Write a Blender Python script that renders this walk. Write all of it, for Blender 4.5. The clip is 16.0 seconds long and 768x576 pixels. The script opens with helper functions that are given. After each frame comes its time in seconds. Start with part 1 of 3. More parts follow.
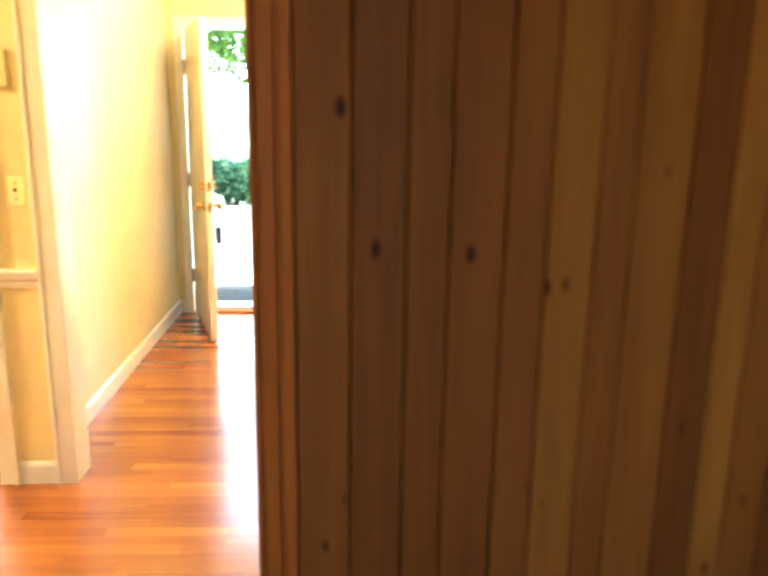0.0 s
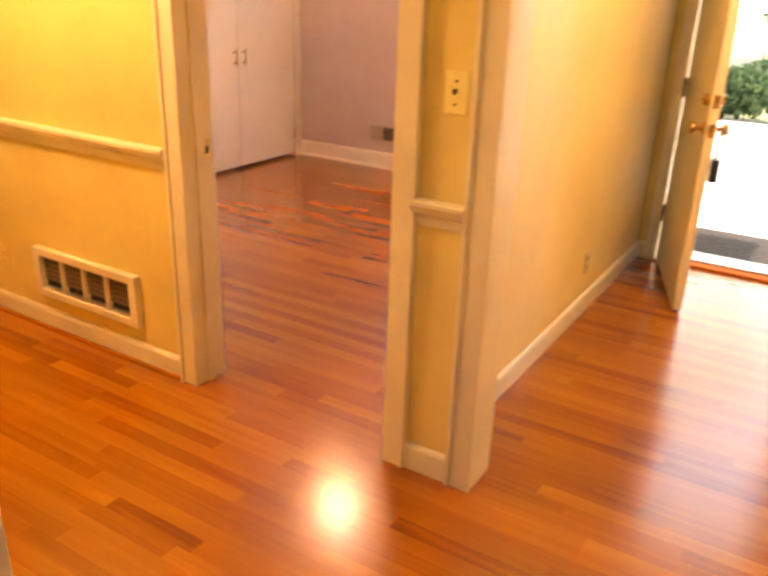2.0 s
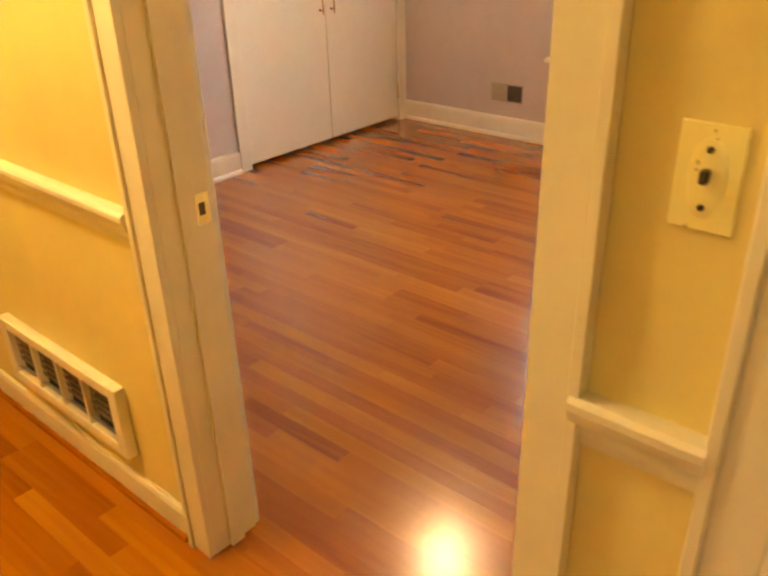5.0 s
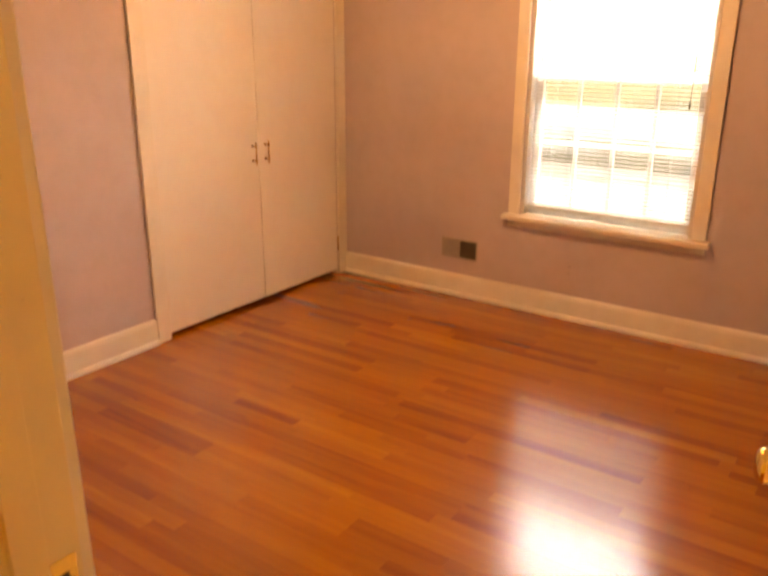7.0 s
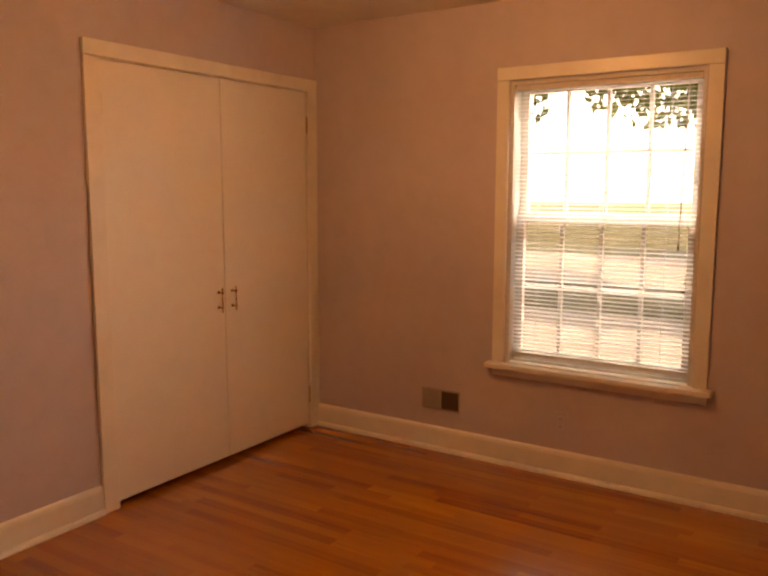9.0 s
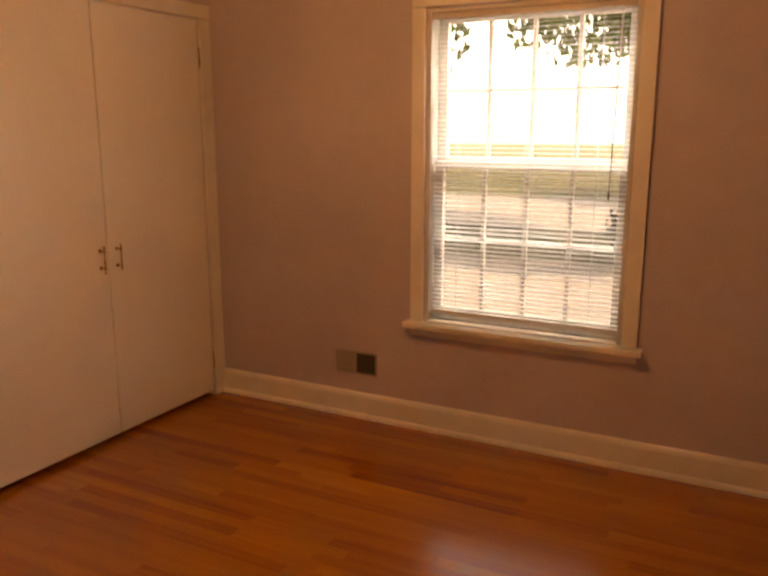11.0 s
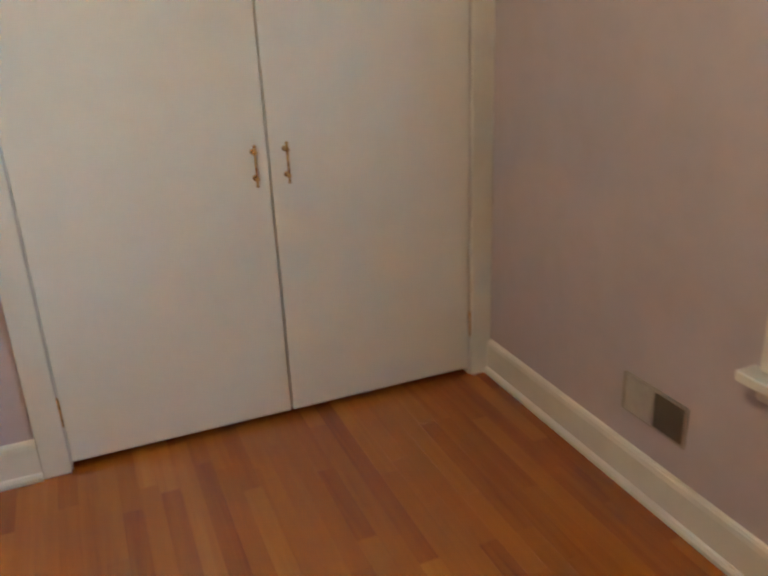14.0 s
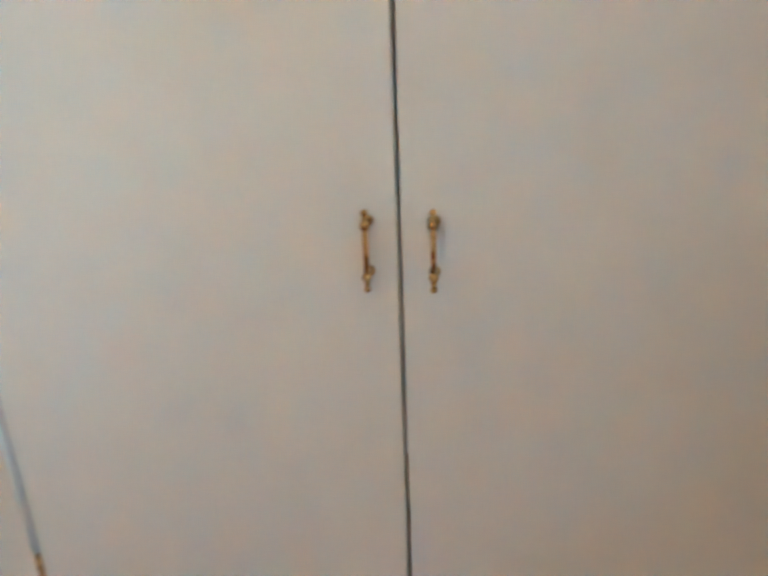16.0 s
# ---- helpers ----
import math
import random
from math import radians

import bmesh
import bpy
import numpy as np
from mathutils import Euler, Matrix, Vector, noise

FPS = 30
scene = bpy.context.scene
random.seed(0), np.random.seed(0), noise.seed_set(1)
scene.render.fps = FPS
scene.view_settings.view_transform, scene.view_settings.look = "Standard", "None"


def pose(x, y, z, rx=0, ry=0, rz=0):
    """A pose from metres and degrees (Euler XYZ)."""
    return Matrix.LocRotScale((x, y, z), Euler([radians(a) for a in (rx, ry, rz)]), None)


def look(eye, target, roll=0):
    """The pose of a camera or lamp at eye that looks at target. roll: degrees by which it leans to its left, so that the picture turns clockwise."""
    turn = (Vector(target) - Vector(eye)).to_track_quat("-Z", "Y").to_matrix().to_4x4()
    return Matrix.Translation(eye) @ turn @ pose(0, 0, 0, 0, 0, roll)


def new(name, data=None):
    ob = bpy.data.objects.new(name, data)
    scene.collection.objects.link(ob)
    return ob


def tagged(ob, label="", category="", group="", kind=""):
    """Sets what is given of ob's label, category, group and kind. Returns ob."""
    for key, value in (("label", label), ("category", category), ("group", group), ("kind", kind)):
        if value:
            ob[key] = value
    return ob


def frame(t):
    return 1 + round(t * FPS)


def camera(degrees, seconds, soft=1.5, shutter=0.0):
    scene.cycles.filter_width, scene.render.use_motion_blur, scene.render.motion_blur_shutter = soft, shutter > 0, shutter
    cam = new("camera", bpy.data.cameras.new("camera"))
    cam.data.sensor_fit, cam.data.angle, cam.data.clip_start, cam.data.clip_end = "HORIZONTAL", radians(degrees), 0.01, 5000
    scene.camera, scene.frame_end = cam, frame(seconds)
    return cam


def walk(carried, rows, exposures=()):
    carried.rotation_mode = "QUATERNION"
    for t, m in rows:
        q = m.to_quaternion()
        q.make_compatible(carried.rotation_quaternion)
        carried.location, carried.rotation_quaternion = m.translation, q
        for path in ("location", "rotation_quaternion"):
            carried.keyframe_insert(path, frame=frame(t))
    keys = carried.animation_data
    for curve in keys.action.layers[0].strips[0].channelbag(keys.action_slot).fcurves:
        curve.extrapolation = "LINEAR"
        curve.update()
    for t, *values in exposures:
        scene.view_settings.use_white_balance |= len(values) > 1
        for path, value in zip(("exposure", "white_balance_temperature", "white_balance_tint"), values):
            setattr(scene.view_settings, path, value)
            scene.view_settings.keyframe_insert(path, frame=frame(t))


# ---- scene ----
cam = camera(54.0, 16.0, soft=2.4, shutter=0.5)
EXPOSURES = [
    (0.0, 3.4, 5300, 2), (0.5, 3.0, 5400, 2), (1.0, 2.65, 6000, 8), (1.5, 2.5, 7600, 18), (2.0, 2.3, 8600, 28), (2.5, 2.1, 8400, 28),
    (3.0, 2.05, 6300, -2), (3.5, 2.2, 6200, -16), (6.0, 2.2, 9800, 10), (6.5, 2.15, 11000, 15), (7.0, 1.95, 13800, 28), (8.0, 1.15, 18500, 41), (10.5, 0.7, 16000, 33),
    (12.5, 0.6, 17500, 41), (13.0, 0.8, 13000, 33), (13.5, 1.3, 8500, 14), (14.0, 1.5, 5000, -14), (14.5, 1.55, 4650, -16), (15.0, 2.05, 4550, -18), (15.5, 2.25, 4450, -19), (16.0, 1.95, 4500, -18),
]
PATH = [
    (0, (4.612, -6.495, 1.556), (4.689, -4.554, 1.079), 0.9),
    (0.5, (4.511, -6.196, 1.548), (4.38, -4.271, 1.023), 2.1),
    (1, (4.48, -5.831, 1.502), (4.033, -3.975, 0.909), 1.6),
    (1.5, (4.462, -5.618, 1.473), (3.674, -3.901, 0.816), 1.1),
    (2, (4.241, -5.425, 1.476), (3.279, -3.841, 0.725), 2.0),
    (2.5, (4.107, -5.283, 1.467), (3.034, -3.803, 0.654), 1.9),
    (3, (4.028, -5.099, 1.462), (2.864, -3.702, 0.629), 0.4),
    (3.5, (3.962, -4.903, 1.471), (2.75, -3.546, 0.642), -0.6),
    (6, (3.235, -4.053, 1.468), (2.133, -2.690, 0.505), -2.0),
    (6.5, (3.110, -3.948, 1.500), (2.030, -2.482, 0.676), -0.6),
    (7, (3.040, -3.872, 1.525), (1.952, -2.321, 0.888), 0.2),
    (7.5, (3.030, -3.832, 1.470), (1.908, -2.232, 1.044), 0.6),
    (8, (3.015, -3.808, 1.480), (1.868, -2.198, 1.186), 0.0),
    (10.5, (2.653, -3.356, 1.476), (1.723, -1.61, 1.185), 0.9),
    (11, (2.729, -3.268, 1.487), (1.833, -1.529, 1.071), 0.0),
    (11.5, (2.635, -2.888, 1.475), (1.653, -1.224, 0.958), 0.0),
    (12, (2.52, -2.506, 1.437), (1.384, -0.967, 0.852), 1.1),
    (12.5, (2.437, -2.137, 1.428), (1.083, -0.826, 0.76), 0.3),
    (13, (2.353, -1.89, 1.416), (0.871, -0.762, 0.688), -1.2),
    (13.5, (2.311, -1.648, 1.364), (0.725, -0.676, 0.628), -1.6),
    (14, (2.251, -1.32, 1.365), (0.523, -0.626, 0.634), -2.4),
    (14.5, (2.067, -1.029, 1.298), (0.239, -0.681, 0.566), -3.9),
    (15, (1.618, -0.887, 1.427), (-0.152, -0.735, 0.509), -1.0),
    (15.5, (1.296, -0.731, 1.383), (-0.454, -1.035, 0.463), -2.0),
    (16, (1.069, -0.663, 1.266), (-0.764, -0.905, 0.505), -2.3),
]
walk(cam, [(t, look(e, g, r)) for t, e, g, r in PATH], EXPOSURES)

# exposure and white balance drift of the carried camera
# ---- light ----
world = bpy.data.worlds.new("sky")
scene.world = world
world.use_nodes = True
wn = world.node_tree
sky = wn.nodes.new("ShaderNodeTexSky")
sky.sky_type, sky.sun_disc = "NISHITA", False
sky.sun_elevation, sky.sun_rotation = radians(45), radians(83)
wn.links.new(sky.outputs[0], wn.nodes["Background"].inputs[0])
wn.nodes["Background"].inputs[1].default_value = 0.15

sun = new("sun", bpy.data.lights.new("sun", "SUN"))
sun.data.energy, sun.data.angle, sun.data.color = 4.5, radians(0.5), (1.0, 0.95, 0.86)
sun.matrix_world = look((42, 5, 42), (0, 0, 0))


def area_lamp(name, m, w, h, watts, color):
    ob = new(name, bpy.data.lights.new(name, "AREA"))
    ob.data.shape, ob.data.size, ob.data.size_y = "RECTANGLE", w, h
    ob.data.energy, ob.data.color = watts, color
    ob.matrix_world = m
    return ob


def bulb(name, x, y, z, watts, color):
    ob = new(name, bpy.data.lights.new(name, "POINT"))
    ob.data.energy, ob.data.color, ob.data.shadow_soft_size = watts, color, 0.13
    ob.location = (x, y, z)
    return ob


area_lamp("window_daylight", look((1.73, 0.72, 2.42), (1.73, -0.75, 0.85)), 1.5, 0.9, 125, (0.62, 0.83, 1.0))
area_lamp("door_daylight", look((3.84, -0.74, 1.1), (3.84, -2.0, 0.95)), 0.8, 1.9, 2.5, (0.90, 0.96, 1.0))
# unseen fill added to brighten the pine wall
area_lamp("den_fill", look((4.5, -8.56, 1.5), (4.5, -7.0, 1.2)), 1.75, 1.15, 0.34, (1.0, 0.86, 0.62))
bulb("bedroom_bulb", 1.48, -1.45, 2.30, 8.5, (1.0, 0.47, 0.155))
bulb("hall_bulb", 1.80, -4.20, 2.30, 10, (1.0, 0.64, 0.32))
# added fill that brightens the foyer walls, no known source
bulb("foyer_fill", 4.2, -2.4, 2.30, 4.6, (1.0, 0.66, 0.34))


# ---- materials ----
def nodes_of(name):
    m = bpy.data.materials.new(name)
    m.use_nodes = True
    t = m.node_tree
    return m, t, t.nodes["Principled BSDF"]


def link(t, a, b):
    t.links.new(a, b)


def ramp(t, fac, stops):
    r = t.nodes.new("ShaderNodeValToRGB")
    e = r.color_ramp.elements
    while len(e) < len(stops):
        e.new(0.5)
    for k, (p, c) in zip(e, stops):
        k.position, k.color = p, (*c, 1)
    link(t, fac, r.inputs[0])
    return r


def noise_tex(t, vec, scale, detail=4.0, rough=0.55):
    n = t.nodes.new("ShaderNodeTexNoise")
    n.inputs["Scale"].default_value, n.inputs["Detail"].default_value = scale, detail
    n.inputs["Roughness"].default_value = rough
    if vec is not None:
        link(t, vec, n.inputs["Vector"])
    return n


def math_node(t, op, a, b):
    n = t.nodes.new("ShaderNodeMath")
    n.operation = op
    for i, v in enumerate((a, b)):
        if isinstance(v, (int, float)):
            n.inputs[i].default_value = v
        else:
            link(t, v, n.inputs[i])
    return n.outputs[0]


def mix_col(t, fac, a, b, blend="MIX"):
    n = t.nodes.new("ShaderNodeMix")
    n.data_type, n.blend_type = "RGBA", blend
    for i, v in ((0, fac), (6, a), (7, b)):
        if isinstance(v, (int, float)):
            n.inputs[i].default_value = v
        elif isinstance(v, tuple):
            n.inputs[i].default_value = (*v, 1)
        else:
            link(t, v, n.inputs[i])
    return n.outputs[2]


def bump(t, b, height, strength, dist):
    n = t.nodes.new("ShaderNodeBump")
    n.inputs["Strength"].default_value, n.inputs["Distance"].default_value = strength, dist
    link(t, height, n.inputs["Height"])
    link(t, n.outputs[0], b.inputs["Normal"])


def paint(name, col, rough=0.5, stipple=260.0, strength=0.25, dirt=0.10, scuff=0.7):
    """Painted plaster or wood: roller stipple, faint patches and scuffs."""
    m, t, b = nodes_of(name)
    pos = t.nodes.new("ShaderNodeNewGeometry").outputs["Position"]
    big, mid, fine = noise_tex(t, pos, 1.7, 3), noise_tex(t, pos, 11.0, 5), noise_tex(t, pos, stipple, 3)
    low = tuple(c * (1 - dirt) for c in col)
    high = tuple(min(0.9, c * (1 + dirt * 0.4)) for c in col)
    a = ramp(t, big.outputs[0], [(0.3, low), (0.7, high)])
    s = ramp(t, mid.outputs[0], [(0.30, (0.93, 0.92, 0.90)), (0.55, (1, 1, 1))])
    link(t, mix_col(t, scuff, a.outputs[0], s.outputs[0], "MULTIPLY"), b.inputs["Base Color"])
    r = ramp(t, mid.outputs[0], [(0.2, (rough * 0.8,) * 3), (0.8, (min(1, rough * 1.25),) * 3)])
    link(t, r.outputs[0], b.inputs["Roughness"])
    bump(t, b, fine.outputs[0], strength, 0.002)
    return m


def random_value(t):
    """One value for each object or loose piece."""
    o = t.nodes.new("ShaderNodeObjectInfo").outputs["Random"]
    g = t.nodes.new("ShaderNodeNewGeometry").outputs["Random Per Island"]
    return math_node(t, "FRACT", math_node(t, "ADD", o, g), 0.0)


def wood(name, stops, along, rough, gloss_coat, grain=1.0, knots=False, wear=True, shine=0.5):
    """Boards: each of its own shade, with grain along one axis."""
    m, t, b = nodes_of(name)
    pos = t.nodes.new("ShaderNodeNewGeometry").outputs["Position"]
    rnd = random_value(t)
    off = t.nodes.new("ShaderNodeCombineXYZ")
    for i, k in enumerate((37.0, 53.0, 71.0)):
        link(t, math_node(t, "MULTIPLY", rnd, k), off.inputs[i])
    add = t.nodes.new("ShaderNodeVectorMath")
    link(t, pos, add.inputs[0]), link(t, off.outputs[0], add.inputs[1])
    mp = t.nodes.new("ShaderNodeMapping")
    mp.inputs["Scale"].default_value = tuple(1.6 if ax == along else 26.0 for ax in "xyz")
    link(t, add.outputs[0], mp.inputs[0])
    g = noise_tex(t, mp.outputs[0], 1.0 * grain, 6 if knots else 3, 0.55)
    g.inputs["Distortion"].default_value = 0.6
    mf = t.nodes.new("ShaderNodeMapping")
    mf.inputs["Scale"].default_value = tuple(7.0 if ax == along else 260.0 for ax in "xyz")
    link(t, add.outputs[0], mf.inputs[0])
    f = noise_tex(t, mf.outputs[0], 1.0, 3, 0.6)
    tone = math_node(t, "ADD", math_node(t, "MULTIPLY", rnd, 0.52), math_node(t, "MULTIPLY", g.outputs[0], 0.60))
    col = ramp(t, tone, stops).outputs[0]
    pores = ramp(t, f.outputs[0], [(0.34, (0.74, 0.66, 0.58)), (0.52, (1, 1, 1))]).outputs[0]
    col = mix_col(t, 0.5 if knots else 0.12, col, pores, "MULTIPLY")
    if knots:
        mk = t.nodes.new("ShaderNodeMapping")
        mk.inputs["Scale"].default_value = (10.0, 10.0, 5.0)
        link(t, add.outputs[0], mk.inputs[0])
        v = t.nodes.new("ShaderNodeTexVoronoi")
        v.inputs["Scale"].default_value = 1.0
        link(t, mk.outputs[0], v.inputs["Vector"])
        wob = math_node(t, "ADD", v.outputs["Distance"], math_node(t, "MULTIPLY", g.outputs[0], 0.10))
        spot = ramp(t, wob, [(0.09, (0.10, 0.05, 0.03)), (0.125, (0.5, 0.32, 0.2)), (0.17, (1, 1, 1))]).outputs[0]
        col = mix_col(t, 0.95, col, spot, "MULTIPLY")
    link(t, col, b.inputs["Base Color"])
    if wear:
        w = noise_tex(t, pos, 1.3, 1)
        r = ramp(t, w.outputs[0], [(0.2, (rough * 0.85,) * 3), (0.8, (rough * 1.2,) * 3)])
        link(t, r.outputs[0], b.inputs["Roughness"])
    else:
        b.inputs["Roughness"].default_value = rough
    b.inputs["Specular IOR Level"].default_value = shine
    b.inputs["Coat Weight"].default_value, b.inputs["Coat Roughness"].default_value = gloss_coat, 0.16
    return m


def plain(name, col, rough=0.4, metal=0.0, patch=0.15, scale=40.0):
    m, t, b = nodes_of(name)
    pos = t.nodes.new("ShaderNodeNewGeometry").outputs["Position"]
    n = noise_tex(t, pos, scale, 4)
    link(t, ramp(t, n.outputs[0], [(0.3, tuple(c * (1 - patch) for c in col)), (0.7, col)]).outputs[0], b.inputs["Base Color"])
    r = ramp(t, n.outputs[0], [(0.3, (rough * 0.7,) * 3), (0.7, (min(1, rough * 1.3),) * 3)])
    link(t, r.outputs[0], b.inputs["Roughness"])
    b.inputs["Metallic"].default_value = metal
    return m


def see_through(name, col, clear, gloss=0.05, glow_through=0.0):
    """Thin glass or mesh: mostly clear, a little gloss, a little body."""
    m = bpy.data.materials.new(name)
    m.use_nodes = True
    t = m.node_tree
    t.nodes.remove(t.nodes["Principled BSDF"])
    tr, di, gl = (t.nodes.new(k) for k in ("ShaderNodeBsdfTransparent", "ShaderNodeBsdfDiffuse", "ShaderNodeBsdfGlossy"))
    di.inputs[0].default_value = (*col, 1)
    gl.inputs["Roughness"].default_value = 0.03
    tl, body = t.nodes.new("ShaderNodeBsdfTranslucent"), t.nodes.new("ShaderNodeMixShader")
    tl.inputs[0].default_value, body.inputs[0].default_value = (*col, 1), glow_through
    link(t, di.outputs[0], body.inputs[1]), link(t, tl.outputs[0], body.inputs[2])
    a, c = t.nodes.new("ShaderNodeMixShader"), t.nodes.new("ShaderNodeMixShader")
    a.inputs[0].default_value, c.inputs[0].default_value = 1 - clear, gloss
    link(t, tr.outputs[0], a.inputs[1]), link(t, body.outputs[0], a.inputs[2])
    link(t, a.outputs[0], c.inputs[1]), link(t, gl.outputs[0], c.inputs[2])
    link(t, c.outputs[0], t.nodes["Material Output"].inputs[0])
    return m


def glowing(name, col, strength):
    m, t, b = nodes_of(name)
    b.inputs["Base Color"].default_value = (*col, 1)
    b.inputs["Emission Color"].default_value, b.inputs["Emission Strength"].default_value = (*col, 1), strength
    return m


def leafy(name, dark, light):
    """Leaves: each of its own green, half of the light passing through."""
    m = bpy.data.materials.new(name)
    m.use_nodes = True
    t = m.node_tree
    t.nodes.remove(t.nodes["Principled BSDF"])
    col = ramp(t, random_value(t), [(0.0, dark), (1.0, light)]).outputs[0]
    di, tl, mx = (t.nodes.new(k) for k in ("ShaderNodeBsdfDiffuse", "ShaderNodeBsdfTranslucent", "ShaderNodeMixShader"))
    mx.inputs[0].default_value = 0.5
    for sh, k in ((di, 1), (tl, 2)):
        link(t, col, sh.inputs[0]), link(t, sh.outputs[0], mx.inputs[k])
    link(t, mx.outputs[0], t.nodes["Material Output"].inputs[0])
    return m


OAK = wood("oak_floor", [(0.14, (0.17, 0.032, 0.004)), (0.32, (0.29, 0.071, 0.006)), (0.55, (0.36, 0.106, 0.009)), (0.75, (0.41, 0.130, 0.011)), (0.95, (0.49, 0.180, 0.016))], "x", 0.22, 0.65, wear=False)
PINE = wood("knotty_pine", [(0.15, (0.16, 0.038, 0.006)), (0.5, (0.29, 0.078, 0.010)), (0.9, (0.46, 0.160, 0.020))], "z", 0.55, 0.0, 0.8, knots=True, shine=0.12)
PINE_TRIM = wood("pine_trim", [(0.15, (0.42, 0.095, 0.010)), (0.9, (0.58, 0.155, 0.017))], "z", 0.5, 0.0, shine=0.12)
YELLOW = paint("yellow_wall_paint", (0.80, 0.650, 0.25), 0.45)
CREAM = paint("pale_yellow_wall_paint", (0.82, 0.69, 0.36), 0.40)
LAVENDER = paint("lavender_wall_paint", (0.555, 0.485, 0.520), 0.55)
CEIL = paint("ceiling_paint", (0.80, 0.76, 0.68), 0.8)
TRIM = paint("cream_trim_paint", (0.82, 0.74, 0.53), 0.32, 120.0, 0.10)
WHITE = paint("white_trim_paint", (0.80, 0.77, 0.70), 0.34, 120.0, 0.10)
DOOR_WHITE = paint("white_door_paint", (0.80, 0.775, 0.72), 0.36, 90.0, 0.14, 0.03, 0.3)
DARK = plain("dark_void", (0.012, 0.010, 0.009), 0.9)
BRASS = plain("worn_brass", (0.56, 0.36, 0.14), 0.28, 1.0)
SHINY_BRASS = plain("polished_brass", (0.86, 0.66, 0.26), 0.16, 1.0)
PLATE = plain("pale_brass", (0.95, 0.86, 0.40), 0.35, 0.35, 0.05)
IRON = plain("dark_bronze", (0.10, 0.075, 0.05), 0.4, 0.9)
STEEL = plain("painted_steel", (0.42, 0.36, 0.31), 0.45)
# darker copy of STEEL: painted shade in vents and slots; also truly dark parts
DARK_STEEL = plain("dark_and_shaded_steel", (0.18, 0.135, 0.105), 0.6)
LOCK = plain("black_plastic", (0.02, 0.025, 0.03), 0.4)
IVORY = plain("ivory_plastic", (0.76, 0.66, 0.42), 0.35)
VINYL = see_through("blind_vinyl", (0.80, 0.83, 0.86), 0.04, 0.02, 0.45)
BLIND_RAIL = plain("blind_rail", (0.62, 0.58, 0.54), 0.4)
SASH = plain("sash_paint", (0.66, 0.63, 0.58), 0.45)
GLASS = see_through("window_glass", (0.8, 0.85, 0.85), 0.97, 0.06)
SCREEN = see_through("insect_screen", (0.10, 0.09, 0.08), 0.80, 0.0)
ALU = plain("aluminium_sill", (0.60, 0.58, 0.54), 0.35, 0.8)
CONCRETE = paint("concrete", (0.58, 0.56, 0.52), 0.85, 60.0, 0.5)
LAWN = plain("lawn", (0.24, 0.27, 0.12), 0.9, 0.0, 0.5, 14.0)
BRICK = plain("red_brick", (0.30, 0.12, 0.075), 0.85, 0.0, 0.4, 25.0)
BARK = plain("bark", (0.13, 0.09, 0.06), 0.9, 0.0, 0.5, 30.0)
LEAF = leafy("green_leaves", (0.07, 0.13, 0.025), (0.20, 0.30, 0.07))
HEDGE = leafy("hedge_leaves", (0.035, 0.09, 0.05), (0.12, 0.19, 0.09))
HAZE = glowing("bright_haze", (0.70, 0.86, 1.0), 2.4)
LAMP_GLASS = glowing("lamp_glass", (1.0, 0.80, 0.55), 14.0)


# ---- mesh helpers ----
def slab(bm, x0, x1, y0, y1, z0, z1):
    v = [bm.verts.new((x, y, z)) for z in (z0, z1) for y in (y0, y1) for x in (x0, x1)]
    for f in ((0, 2, 3, 1), (4, 5, 7, 6), (0, 1, 5, 4), (2, 6, 7, 3), (0, 4, 6, 2), (1, 3, 7, 5)):
        bm.faces.new([v[i] for i in f])
    return v


def boxes(*rows):
    bm = bmesh.new()
    for r in rows:
        slab(bm, *r)
    return bm


def rounded(bm, width=0.003, segments=2):
    bmesh.ops.bevel(bm, geom=bm.edges[:], offset=width, segments=segments, affect="EDGES", profile=0.5)
    return bm


def rod(bm, a, b, r, r2=None, sides=12):
    a, b = Vector(a), Vector(b)
    m = Matrix.Translation((a + b) / 2) @ (b - a).to_track_quat("Z", "Y").to_matrix().to_4x4()
    bmesh.ops.create_cone(bm, cap_ends=True, segments=sides, radius1=r, radius2=r if r2 is None else r2, depth=(b - a).length, matrix=m)
    return bm


def turned(bm, m, profile, sides=20):
    """A turned piece: rows of radius and height about the z axis of m."""
    rings = []
    for r, h in profile:
        rings.append([bm.verts.new(m @ Vector((r * math.cos(2 * math.pi * i / sides), r * math.sin(2 * math.pi * i / sides), h))) for i in range(sides)])
    for a, b in zip(rings, rings[1:]):
        for i in range(sides):
            j = (i + 1) % sides
            bm.faces.new((a[i], a[j], b[j], b[i]))
    bm.faces.new(rings[0][::-1]), bm.faces.new(rings[-1])
    return bm


def moulding(profile, a, b, side):
    """A strip with a profile (out from the wall, up) from a to b on the floor plan; side is the unit vector out of the wall."""
    bm = bmesh.new()
    ends = []
    for p in (a, b):
        ends.append([bm.verts.new((p[0] + side[0] * d, p[1] + side[1] * d, z)) for d, z in profile])
    n = len(profile)
    for i in range(n):
        j = (i + 1) % n
        bm.faces.new((ends[0][i], ends[0][j], ends[1][j], ends[1][i]))
    bm.faces.new(ends[0][::-1]), bm.faces.new(ends[1])
    bmesh.ops.recalc_face_normals(bm, faces=bm.faces[:])
    return bm


